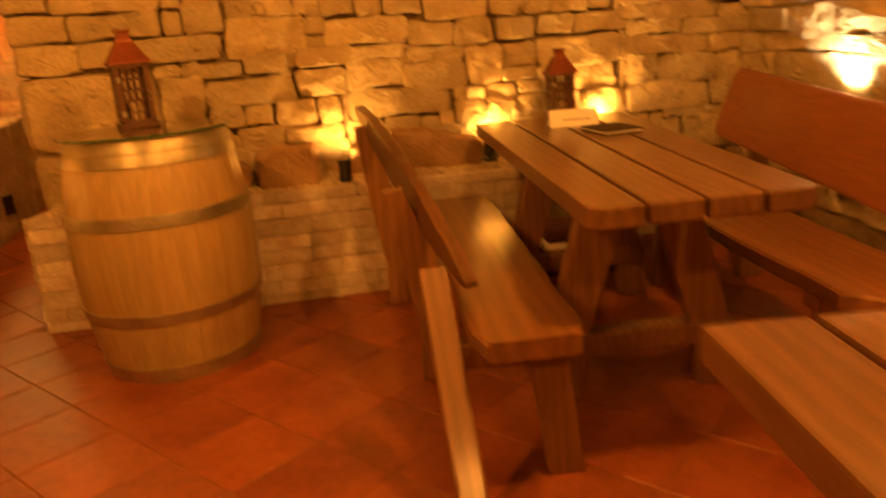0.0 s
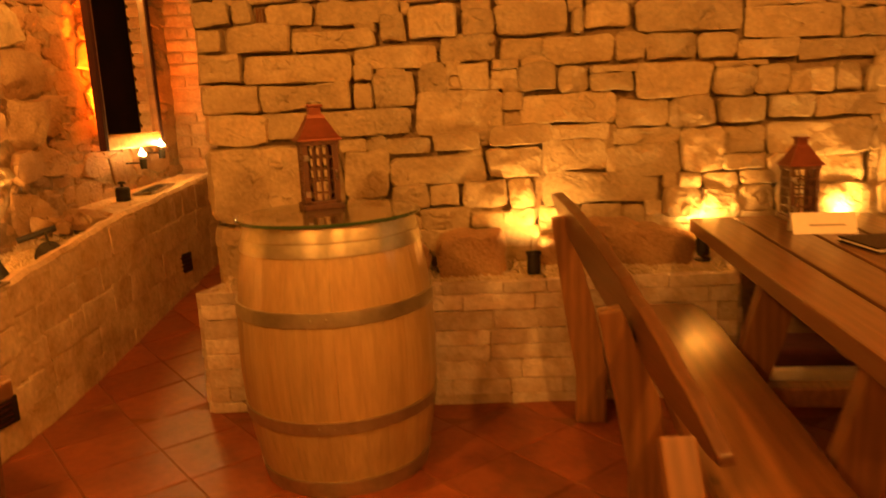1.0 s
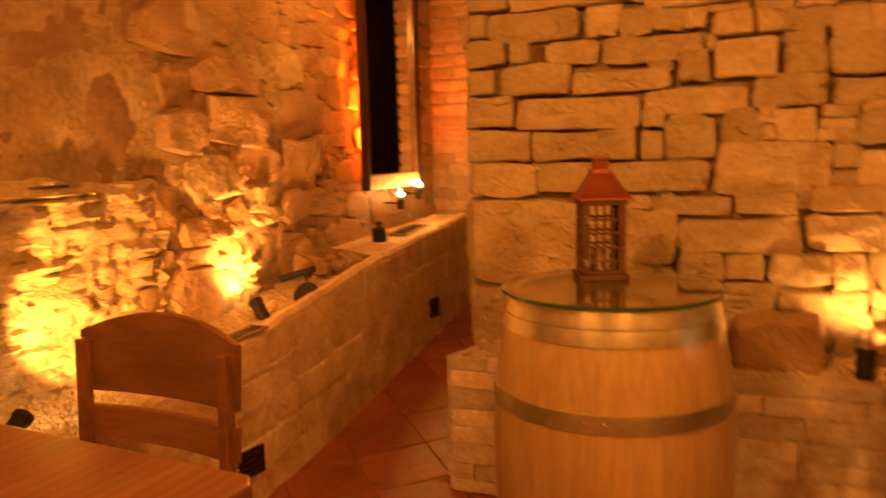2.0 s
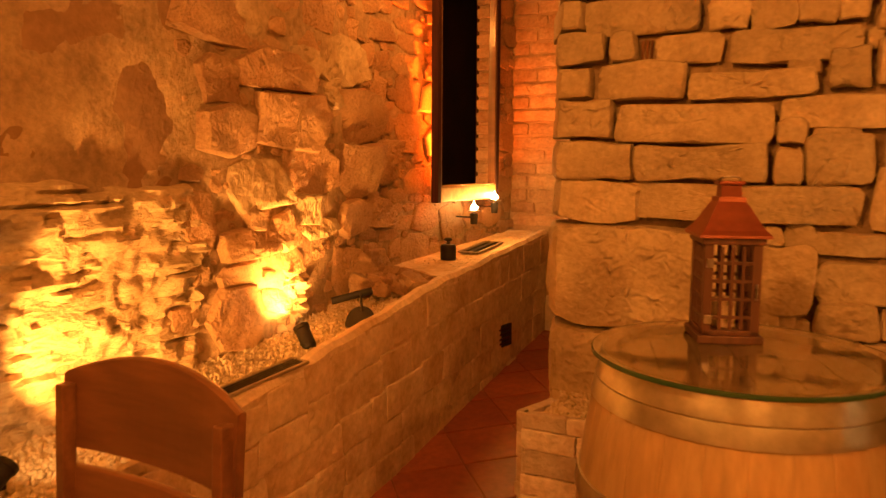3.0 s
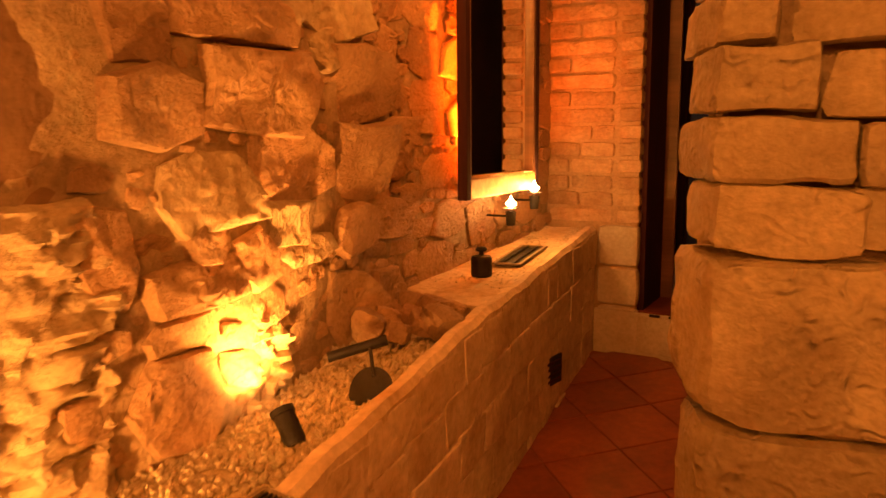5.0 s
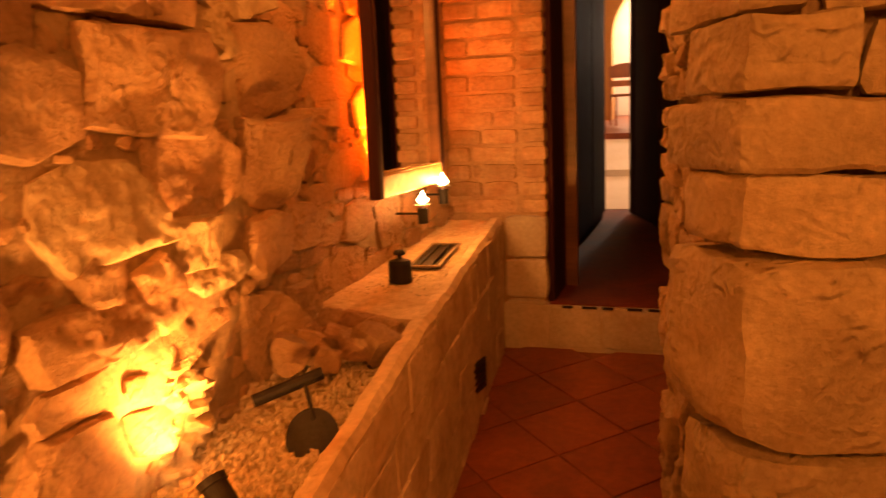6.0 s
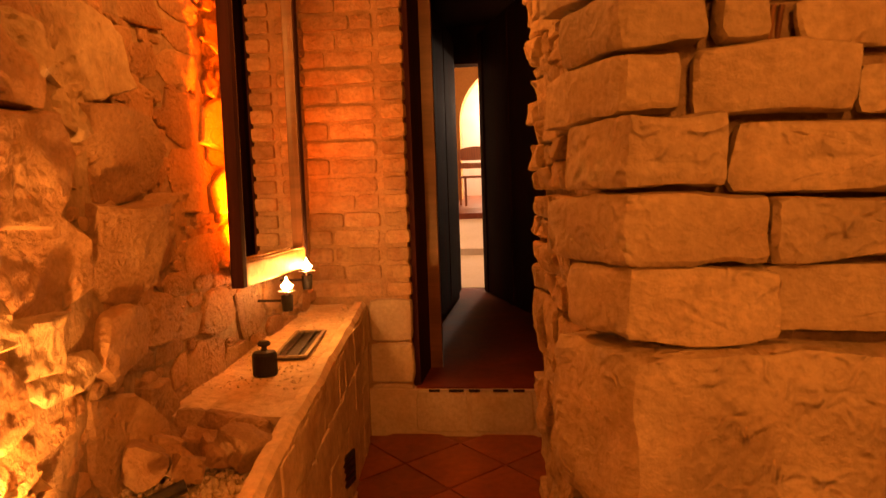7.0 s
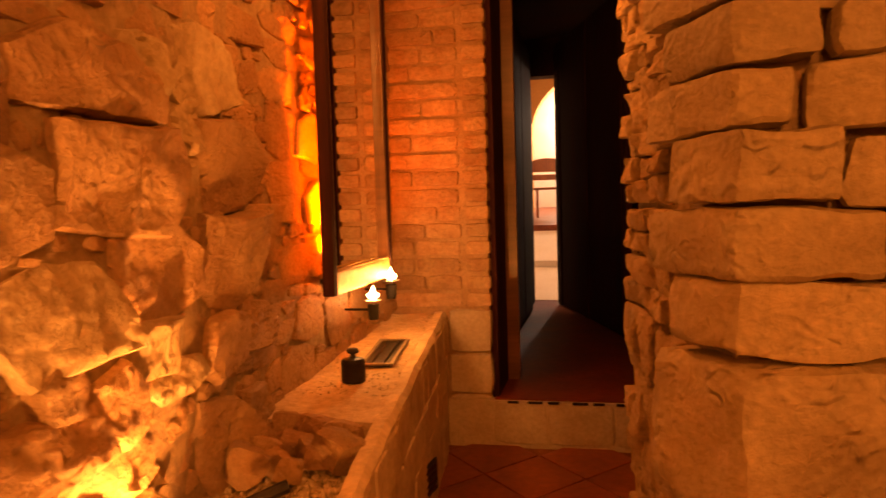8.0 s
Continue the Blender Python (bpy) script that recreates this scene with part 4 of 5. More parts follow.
def grate(at, length, width, slats, label):
    t = thing("floor_grate", at, label, "grate", "planter grates")
    for s in (-1, 1):
        part("frame_side", box((0.014, length, 0.010), (s * (width / 2), 0, 0.003), 0.002), M_GRATE, t)
        part("frame_end", box((width - 0.015, 0.014, 0.010), (0, s * (length / 2 - 0.007), 0.003), 0.002), M_GRATE, t)
    part("tray", box((width - 0.01, length - 0.01, 0.003), (0, 0, -0.004), 0), M_IRON, t)
    for k in range(slats):
        part("slat", box((0.006, length - 0.02, 0.008), ((k + 0.5) / slats * (width - 0.02) - width / 2 + 0.01, 0, 0.004), 0), M_IRON, t)
    return t


grate(pose(-2.285, 2.93, bed_z(2.93) + 0.002, math.degrees(math.atan(0.115)), 0, -math.degrees(math.atan(BED_SLOPE)) * -1), 0.42, 0.075, 4, "long narrow metal ventilation grate set in the gravel")
grate(pose(-2.63, 5.12, bed_z(5.12) + 0.0, 3, 0, 6), 0.40, 0.115, 2, "square metal ventilation grate set in the planter ledge")

# Dark opening low in the planter's face.
for y, z, wide, tall in ((5.05, 0.34, 0.20, 0.13), (2.90, 0.19, 0.26, 0.11)):
    vent = thing("wall_vent", pose(bed_x(y) + 0.007, y, z, 0, 0, -math.degrees(math.atan(BED_SLOPE)) * -1), "dark rusted vent cover low in the planter wall", "vent", "planter vents")
    part("cover", box((0.010, wide, tall), (0, 0, 0), 0.003), M_IRON, vent)
    for k in range(4):
        part("slot", box((0.006, wide * 0.75, tall * 0.09), (0.007, 0, tall * (k - 1.5) * 0.21), 0.001), M_DARKWOOD, vent)

# Loose stones heaped at the foot of the ledge.
random.seed(4)
for k in range(15):
    y = 4.02 + 0.32 * random.random()
    f = random.random()
    x = LEFT + 0.08 + f * 0.30
    s = 0.05 + 0.06 * random.random()
    z = bed_z(y) - 0.075 + s * 0.28 + (0.03 if k > 6 else 0)
    ob = part("loose_stone", rock((s * 1.5, s * 1.2, s), k * 3.7, 0.26, 3, 7.0), M_RUBBLE, at=pose(x, y, z, 30 * random.random(), 25 * random.random(), 360 * random.random()), smooth=True)
    tagged(ob, "loose rubble stone lying in the planter", "stone", "loose stones in the planter")
for k, (x, y, s) in enumerate(((-0.42, 3.60, 0.22), (-0.02, 3.70, 0.17), (0.20, 3.70, 0.24), (0.40, 3.70, 0.20), (-0.72, 3.60, 0.18))):
    ob = part("loose_stone", rock((s * 1.3, s * 0.55, s), k * 5.1 + 1, 0.20, 5, 7.0), M_RUBBLE, at=pose(x, y + 0.03, BED + s * 0.36, 8, 4 * k, 7), smooth=True)
    tagged(ob, "rough boulder set in the raised bed against the wall", "stone", "boulders in the raised bed")


def dried_plant(at):
    """A low clump of dried reddish sprigs: wiry stems with many small curled leaves."""
    r = random.Random(8)
    t = thing("dried_plant", at, "low clump of dried reddish-brown sprigs in the gravel", "plant")
    stems = bmesh.new()
    verts, faces = [], []
    for _ in range(46):
        a, lean = r.uniform(0, 2 * math.pi), r.uniform(0.2, 1.1)
        length = r.uniform(0.05, 0.10)
        way = Vector((math.cos(a) * math.sin(lean), math.sin(a) * math.sin(lean), math.cos(lean)))
        foot = Vector((r.uniform(-0.03, 0.03), r.uniform(-0.05, 0.05), 0))
        rod(foot, foot + way * length, 0.0012, stems, 4)
        for _ in range(26):
            p = foot + way * length * r.uniform(0.25, 1.05)
            m = Euler((r.random() * 6, r.random() * 6, r.random() * 6)).to_matrix()
            s = r.uniform(0.006, 0.011)
            o = len(verts)
            verts += [p + m @ Vector(v) * s for v in ((-1, 0, 0), (0, -0.5, 0.15), (1.1, 0, -0.2), (0, 0.5, 0.2))]
            faces += [(o, o + 1, o + 2), (o, o + 2, o + 3)]
    part("stems", stems, M_POST, t)
    me = bpy.data.meshes.new("leaves")
    me.from_pydata(verts, [], faces)
    me.materials.append(M_DRIED)
    ob = new("leaves", me)
    ob.parent = t
    return t


M_DRIED = material("dried_leaf", (0.20, 0.07, 0.03), 0.8, 0, 0.4, 60, 0.2, 150, (0.11, 0.04, 0.02))
dried_plant(pose(-2.42, 2.72, bed_z(2.72) - 0.085))


def pebbles(name, count, place, label, seed, size=(0.006, 0.013)):
    """Loose pebbles as one sheet of small worn octahedra."""
    rng = random.Random(seed)
    verts, faces = [], []
    base = [(1, 0, 0), (0, 1, 0), (-1, 0, 0), (0, -1, 0), (0, 0, 1), (0, 0, -1)]
    for _ in range(count):
        x, y, z = place(rng)
        s = rng.uniform(*size)
        m = Euler((rng.random() * 6, rng.random() * 6, rng.random() * 6)).to_matrix() @ Matrix.Diagonal((s * 1.3, s, s * 0.8))
        o = len(verts)
        for v in base:
            verts.append(m @ (Vector(v) * rng.uniform(0.8, 1.1)) + Vector((x, y, z + s * 0.3)))
        for a, b in ((0, 1), (1, 2), (2, 3), (3, 0)):
            faces.append((o + a, o + b, o + 4))
            faces.append((o + b, o + a, o + 5))
    me = bpy.data.meshes.new(name)
    me.from_pydata(verts, [], faces)
    me.materials.append(M_GRAVEL)
    me.polygons.foreach_set("use_smooth", [True] * len(me.polygons))
    return tagged(new(name, me), label, "gravel", kind="stuff")


def in_long_bed(rng):
    y = rng.uniform(2.0, 4.15)
    f = rng.random()
    return LEFT + f * (bed_x(y) - T - LEFT), y, bed_z(y) - 0.095 + 0.03 * (1 - f)


def in_front_bed(rng):
    u = rng.uniform(-1.5, 0.66)
    yf = 3.44 + (u + 1.53) * 0.076
    f = rng.random()
    return u, yf + f * (3.64 + (u + 1.5) * SKEW - yf), BED - 0.012 + 0.05 * f


def on_ledge(rng):
    y = rng.uniform(4.6, FAR - 0.05)
    f = rng.random()
    return LEFT + f * (bed_x(y) - T - LEFT), y, bed_z(y) - 0.014


pebbles("gravel", 4600, in_long_bed, "pale loose gravel filling the long planter", 3, (0.007, 0.016))
pebbles("gravel", 2600, in_front_bed, "pale loose gravel filling the raised bed", 5)
pebbles("gravel", 700, on_ledge, "scattered grit on the planter ledge", 7, (0.003, 0.007))

# ---- stones, bricks, cladding and tiles ----
rng = random.Random(11)


def course_wall(parent, frame_m, u0, u1, levels, lengths, mat, seed, proud=(0.026, 0.050), **kw):
    """Coursed stones between given levels; joints wander, lengths vary."""
    made = 0
    for i, (z0, z1) in enumerate(zip(levels, levels[1:])):
        u = u0
        h = z1 - z0
        while u < u1 - 0.03:
            w = rng.uniform(*lengths) * (0.75 + 1.6 * h)
            if u1 - u - w < 0.09:
                w = u1 - u
            lean = 0.020 * rng.uniform(-1, 1)

            def bed(a, level, n):
                return level + 0.024 * noise.noise((a * 2.3 + seed, n * 3.1, seed)) + 0.010 * noise.noise((a * 8, n, seed))
            uu = u + w
            tops = []
            if rng.random() < 0.20 and h > 0.11:
                cut = rng.uniform(0.3, 0.6)
                zm = z0 + h * cut
                tops = [(bed, z0, i, lambda a, l, n: l, zm, 0), (lambda a, l, n: l, zm, 0, bed, z1, i + 1)]
            else:
                tops = [(bed, z0, i, bed, z1, i + 1)]
            for fb, zb, nb, ft, zt, nt in tops:
                poly = [(u, fb(u, zb, nb)), (uu, fb(uu, zb, nb)), (uu + lean, ft(uu, zt, nt)), (u + lean, ft(u, zt, nt))]
                facing_part("stone", poly, mat, parent, frame_m, seed + made * 1.37, depth=rng.uniform(*proud), gap=rng.uniform(0.0, 0.004), **kw)
                made += 1
            u = uu
    return made


def snecked(parent, frame_m, u0, u1, levels, mat, seed):
    """Squared rubble: in each band tall blocks stand between stacks of two or three thinner stones."""
    r = random.Random(seed)
    count = 0

    def joint(a, level, n):
        return level + 0.020 * noise.noise((a * 2.1 + seed, n * 3.1, seed)) + 0.008 * noise.noise((a * 8, n, seed))
    for i, (z0, z1) in enumerate(zip(levels, levels[1:])):
        u = u0 + 0.05 * (i % 3)
        while u < u1 - 0.03:
            kind = r.random()
            w = r.uniform(0.16, 0.30) if kind < 0.16 else r.uniform(0.24, 0.50)
            if u1 - u - w < 0.10:
                w = u1 - u
            if kind < 0.16:
                marks = [0.0, 1.0]
            elif kind < 0.70:
                marks = [0.0, r.uniform(0.38, 0.62), 1.0]
            else:
                a = r.uniform(0.22, 0.42)
                marks = [0.0, a, a + r.uniform(0.22, 0.36), 1.0]
            for k, (f0, f1) in enumerate(zip(marks, marks[1:])):
                cuts = [0.0, 1.0]
                if w * 0.5 > 0.10 and r.random() < 0.6:
                    cuts = [0.0, r.uniform(0.3, 0.7), 1.0]
                for c0, c1 in zip(cuts, cuts[1:]):
                    a, b = u + w * c0, u + w * c1
                    lean = r.uniform(-0.018, 0.018) if 0 < c1 < 1 else 0.0
                    lean0 = r.uniform(-0.018, 0.018) if 0 < c0 < 1 else 0.0
                    low = lambda q: joint(q, z0, i) if f0 == 0 else z0 + (z1 - z0) * f0 + 0.012 * noise.noise((u * 5, i, k + seed)) + 0.03 * (q - u - w / 2) * noise.noise((u, i, k))
                    high = lambda q: joint(q, z1, i + 1) if f1 == 1 else z0 + (z1 - z0) * f1 + 0.012 * noise.noise((u * 5, i, k + 1 + seed)) + 0.03 * (q - u - w / 2) * noise.noise((u, i, k + 1))
                    mid_u = (a + b) / 2
                    poly = [(a - lean0, low(a)), (mid_u, low(mid_u) - 0.004 * r.random()), (b - lean, low(b)), (b + lean, high(b)), (mid_u, high(mid_u) + 0.004 * r.random()), (a + lean0, high(a))]
                    facing_part("stone", poly, mat, parent, frame_m, seed + count * 1.37, depth=r.uniform(0.018, 0.056), gap=r.uniform(0.0, 0.005), rough=0.014, chisel=0.2, tilt=0.08)
                    count += 1
            u += w


PILLAR = [0.50, 0.80, 1.145, 1.285, 1.413, 1.543, 1.65, 1.76, 1.86, 2.0, 2.14, 2.28, 2.44, 2.60, 2.76, 2.93]
QUOIN = (0.62, 0.58, 0.56, 0.27, 0.24, 0.175, 0.10, 0.14, 0.07, 0.15, 0.34, 0.22, 0.34, 0.24, 0.36, 0.24)
# Quoins at the pillar's corner wrap round on both faces.
for i, (z0, z1) in enumerate(zip([0.30] + PILLAR, PILLAR)):
    h = z1 - z0
    a = QUOIN[i]
    b = 0.22 if i % 2 else 0.30
    m = FRONT @ Matrix.Translation((a / 2 - 0.012, (z0 + z1) / 2, -b / 2 + 0.042 + 0.010 * (i % 3)))
    bm = rock((a, h - 0.010, b), 31 + i * 2.3, 0.11 if h < 0.2 else 0.07, 8, 14.0)
    for vert in bm.verts:
        vert.co.x += 0.36 * (vert.co.z - b / 2) * max(0.0, min(1.0, 0.5 - vert.co.x / a * 1.4))
        vert.co.y += 0.010 * noise.noise((vert.co.x * 5, i * 3.0, 2))
    ob = part("quoin", bm, M_STONE, wall_front, at=m @ Matrix.Rotation(0.02 * ((i * 7) % 3 - 1), 4, "Y"), smooth=True)
    ob.data.set_sharp_from_angle(angle=radians(30))
for k in range(3):
    # Sticks left in a putlog hole.
    part("stick", rod((0, 0, -0.06), (0.004, 0.075, -0.04), 0.005, None, 7), M_POST, wall_front, at=FRONT @ Matrix.Translation((0.238 + k * 0.014, 1.65, 0.028)))

# The squared stones of the front wall, course by course: left, bottom, right and top in metres along and up the wall.
COURSES_LOW = ((0.77, 0.84, 0.94, 0.94), (0.90, 0.74, 1.11, 0.83), (0.91, 0.58, 1.08, 0.74), (0.94, 0.84, 1.07, 0.94), (1.09, 0.84, 1.28, 0.95), (1.29, 0.82, 1.40, 0.95), (1.44, 0.82, 1.94, 0.96), (1.96, 0.75, 2.12, 0.88), (2.02, 0.87, 2.12, 0.94), (2.13, 0.73, 2.29, 0.86), (2.14, 0.86, 2.29, 0.93), (2.30, 0.88, 2.44, 0.94), (2.30, 0.75, 2.44, 0.87), (2.41, 0.88, 2.59, 1.00), (2.45, 0.75, 2.62, 0.88), (2.60, 0.87, 2.81, 0.99), (2.63, 0.74, 2.84, 0.86), (2.88, 0.89, 3.05, 1.02), (2.88, 0.72, 3.35, 0.86), (3.06, 0.86, 3.37, 1.00))
COURSES_MIDDLE = ((0.57, 0.90, 0.76, 1.10), (0.76, 1.08, 0.95, 1.14), (0.78, 0.94, 1.19, 1.06), (0.97, 1.09, 1.17, 1.16), (1.20, 0.97, 1.43, 1.08), (1.21, 1.10, 1.48, 1.18), (1.44, 0.97, 1.72, 1.11), (1.49, 1.11, 1.72, 1.17), (1.75, 0.93, 2.04, 1.07), (1.75, 1.08, 2.03, 1.14), (2.04, 0.95, 2.21, 1.13), (2.22, 0.95, 2.40, 1.01), (2.22, 1.01, 2.40, 1.13), (2.41, 1.00, 2.83, 1.14), (2.88, 1.01, 3.33, 1.11), (2.89, 1.12, 3.18, 1.18), (3.19, 1.10, 3.57, 1.17), (3.34, 1.00, 3.57, 1.09))
COURSES_BREAST = ((0.23, 1.17, 0.87, 1.28), (0.64, 1.28, 0.72, 1.39), (0.90, 1.16, 1.27, 1.33), (1.35, 1.18, 1.75, 1.30), (1.65, 1.30, 1.83, 1.38), (1.76, 1.15, 1.98, 1.26), (1.85, 1.27, 2.16, 1.40), (1.98, 1.14, 2.18, 1.26), (2.18, 1.26, 2.34, 1.37), (2.20, 1.15, 2.39, 1.25), (2.35, 1.26, 2.48, 1.38), (2.41, 1.16, 2.59, 1.25), (2.49, 1.25, 2.67, 1.35), (2.60, 1.15, 2.92, 1.24), (2.68, 1.25, 2.79, 1.37), (2.81, 1.24, 2.96, 1.36), (2.85, 1.20, 2.99, 1.27), (2.99, 1.18, 3.38, 1.27), (3.10, 1.28, 3.30, 1.39), (3.32, 1.25, 3.56, 1.36), (3.39, 1.16, 3.57, 1.24))
COURSES_EYE = ((0.17, 1.41, 0.63, 1.52), (0.23, 1.29, 0.62, 1.40), (0.64, 1.40, 0.72, 1.47), (0.65, 1.45, 1.00, 1.53), (0.73, 1.28, 0.90, 1.43), (0.92, 1.33, 1.04, 1.46), (1.02, 1.46, 1.25, 1.56), (1.09, 1.34, 1.22, 1.45), (1.23, 1.37, 1.34, 1.41), (1.23, 1.42, 1.35, 1.45), (1.27, 1.45, 1.45, 1.54), (1.35, 1.32, 1.51, 1.43), (1.45, 1.43, 1.75, 1.54), (1.52, 1.31, 1.64, 1.41), (1.65, 1.38, 1.85, 1.41), (1.76, 1.43, 1.88, 1.54), (1.89, 1.43, 2.09, 1.53), (2.11, 1.42, 2.26, 1.52), (2.18, 1.38, 2.40, 1.40), (2.27, 1.41, 2.52, 1.48), (2.53, 1.39, 2.90, 1.47), (2.71, 1.47, 2.90, 1.59), (2.84, 1.27, 3.09, 1.41), (2.85, 1.41, 3.07, 1.52))
COURSES_EYE_END = ((3.09, 1.39, 3.32, 1.48), (3.33, 1.36, 3.55, 1.49))
COURSES_HIGH = ((0.06, 1.75, 0.41, 1.85), (0.11, 1.54, 0.38, 1.65), (0.15, 1.86, 0.60, 1.96), (0.15, 1.66, 0.23, 1.75), (0.29, 1.65, 0.48, 1.73), (0.39, 1.54, 0.74, 1.61), (0.44, 1.74, 0.55, 1.82), (0.50, 1.64, 0.85, 1.73), (0.65, 1.83, 1.01, 1.92), (0.66, 1.60, 0.75, 1.64), (0.77, 1.55, 0.88, 1.67), (0.88, 1.71, 1.01, 1.79), (0.89, 1.56, 1.10, 1.70), (1.02, 1.79, 1.14, 1.83), (1.03, 1.71, 1.19, 1.79), (1.11, 1.56, 1.25, 1.67), (1.15, 1.79, 1.27, 1.82), (1.26, 1.56, 1.56, 1.69), (1.58, 1.55, 1.62, 1.65), (1.63, 1.56, 1.82, 1.66), (1.85, 1.54, 2.29, 1.67), (2.30, 1.49, 2.70, 1.62))


def squared_stone(u0, v0, u1, v1, r, seed, proud, **kw):
    """One roughly squared stone: sides that lean, corners knocked off unevenly."""
    u0, v0, u1, v1 = u0 - r.uniform(0.001, 0.007), v0 - r.uniform(0.001, 0.007), u1 + r.uniform(0.001, 0.007), v1 + r.uniform(0.001, 0.007)
    w, h = u1 - u0, v1 - v0
    j = min(0.014, 0.11 * min(w, h))

    def off():
        return r.uniform(-j, j)
    um = u0 + w * r.uniform(0.35, 0.65)
    c = min(w, h) * r.uniform(0.05, 0.22)
    d = min(w, h) * r.uniform(0.05, 0.22)
    poly = [(u0 + c * 0.4, v0 + off() * 0.5), (um, v0 + off()), (u1 - d * 0.4, v0 + off() * 0.5), (u1 + off() * 0.5, v0 + h * 0.2), (u1 + off(), v1 - c), (u1 - d, v1 + off() * 0.5), (um + off(), v1 + off()), (u0 + c, v1 + off() * 0.5), (u0 + off(), v1 - d), (u0 + off() * 0.5, v0 + h * 0.2)]
    facing_part("stone", poly, M_STONE, wall_front, FRONT, seed, depth=proud, gap=0.002, **kw)


mason = random.Random(77)
TAKEN = np.zeros((190, 74), bool)      # 2 cm squares of the wall from its corner and the bed upwards


def take(u0, v0, u1, v1):
    TAKEN[max(0, int(u0 / 0.02 + 0.5)):max(0, int(u1 / 0.02 + 0.5)), max(0, int((v0 - 0.5) / 0.02 + 0.5)):max(0, int((v1 - 0.5) / 0.02 + 0.5))] = True


for i, (z0, z1) in enumerate(zip([0.30] + PILLAR, PILLAR)):
    take(0, z0, QUOIN[i], z1)
take(0.22, 1.64, 0.30, 1.74)
count = 0
for course in (COURSES_LOW, COURSES_MIDDLE, COURSES_BREAST, COURSES_EYE, COURSES_EYE_END, COURSES_HIGH):
    for u0, v0, u1, v1 in course:
        take(u0, v0, u1, v1)
        count += 1
        squared_stone(u0, v0, u1, v1, mason, 61 + count * 1.37, mason.uniform(0.020, 0.058), rough=0.017, chisel=0.26, tilt=0.12)
# Small pinning stones sunk in the gaps between them, and larger ones out of sight above.
for q in range(TAKEN.shape[1] - 1):
    for p in range(178):
        if TAKEN[p, q]:
            continue
        high = 0.5 + q * 0.02 > 1.86
        most_w, most_h = (mason.randrange(9, 22), mason.randrange(6, 10)) if high else (mason.randrange(5, 10), mason.randrange(3, 6))
        w = h = 1
        while w < most_w and p + w < 178 and not TAKEN[p + w, q]:
            w += 1
        while h < most_h and q + h < TAKEN.shape[1] and not TAKEN[p:p + w, q + h].any():
            h += 1
        TAKEN[p:p + w, q:q + h] = True
        if w > 1 and h > 1 and w * h > 5:
            count += 1
            squared_stone(p * 0.02, 0.5 + q * 0.02, (p + w) * 0.02, 0.5 + (q + h) * 0.02, mason, 61 + count * 1.37, mason.uniform(0.018, 0.045) if high else mason.uniform(0.006, 0.026), rough=0.012, chisel=0.25, tilt=0.12)
snecked(wall_front, FRONT, 0.30, 3.56, [1.98, 2.14, 2.40, 2.66, 2.93], M_STONE, 61)
# Side of the pillar towards the passage.
for i, (z0, z1) in enumerate(zip([0.15, 0.33] + PILLAR, [0.33] + PILLAR)):
    course_wall(wall_front, RETURN, 0.0, 0.58 if i % 2 else 0.50, [z0, (z0 + z1) / 2, z1], (0.07, 0.20), M_SIDE, 120.3 + i, (0.012, 0.034), rough=0.022, chisel=0.25)

# Rubble wall: big boulders near, smaller stones towards the mirror.
LEDGE = 1.285
LEFT_FRAME = wall_frame((LEFT, 0, 0), (0, 1, 0))


def bulge(y):
    """How far the rubble's bed stands out: the wall swells beside the ledge and falls back towards the mirror."""
    if y < 3.35:
        return 0.09 + 0.04 * max(0.0, min(1.0, (y - 3.05) / 0.3))
    return 0.13 * max(0.0, min(1.0, (4.42 - y) / 0.92))


# Boulders that can be told apart: middle along and up the wall, width and height.
SMOOTH_BOULDERS = ((3.21, 1.63, 0.17, 0.17), (3.51, 1.69, 0.40, 0.16), (3.25, 1.45, 0.23, 0.19), (3.62, 1.50, 0.46, 0.21), (4.13, 1.54, 0.38, 0.24), (3.72, 1.29, 0.40, 0.22), (4.11, 1.30, 0.28, 0.24), (3.32, 1.03, 0.27, 0.11), (3.10, 1.12, 0.13, 0.24), (3.30, 0.91, 0.20, 0.08), (3.26, 0.74, 0.25, 0.24), (4.05, 0.80, 0.28, 0.26), (4.32, 0.79, 0.26, 0.22), (4.06, 1.07, 0.26, 0.16), (4.33, 1.08, 0.30, 0.15), (4.43, 1.38, 0.27, 0.14), (4.38, 1.27, 0.25, 0.11), (3.52, 1.06, 0.18, 0.15), (3.38, 1.13, 0.13, 0.10))
LESSER_STONES = ((4.43, 1.53, 0.13, 0.12), (4.68, 1.54, 0.27, 0.12), (4.68, 1.43, 0.25, 0.10), (4.27, 1.17, 0.18, 0.08), (4.53, 1.16, 0.14, 0.07), (4.71, 0.86, 0.28, 0.15), (4.44, 0.96, 0.23, 0.06), (4.60, 1.01, 0.22, 0.08), (4.20, 0.985, 0.22, 0.06), (4.40, 1.84, 0.16, 0.10), (4.64, 1.85, 0.30, 0.11), (4.68, 2.05, 0.28, 0.07), (4.68, 1.96, 0.28, 0.09), (4.65, 1.69, 0.27, 0.16), (4.33, 1.99, 0.34, 0.10), (4.08, 1.94, 0.15, 0.10), (4.25, 1.85, 0.14, 0.10), (4.36, 1.69, 0.13, 0.14))
CRUSTY_STONES = ((3.39, 1.25, 0.26, 0.20), (3.67, 1.14, 0.28, 0.13), (3.79, 1.05, 0.22, 0.09), (3.97, 1.79, 0.38, 0.21), (3.66, 1.74, 0.17, 0.13), (3.92, 1.64, 0.14, 0.12))


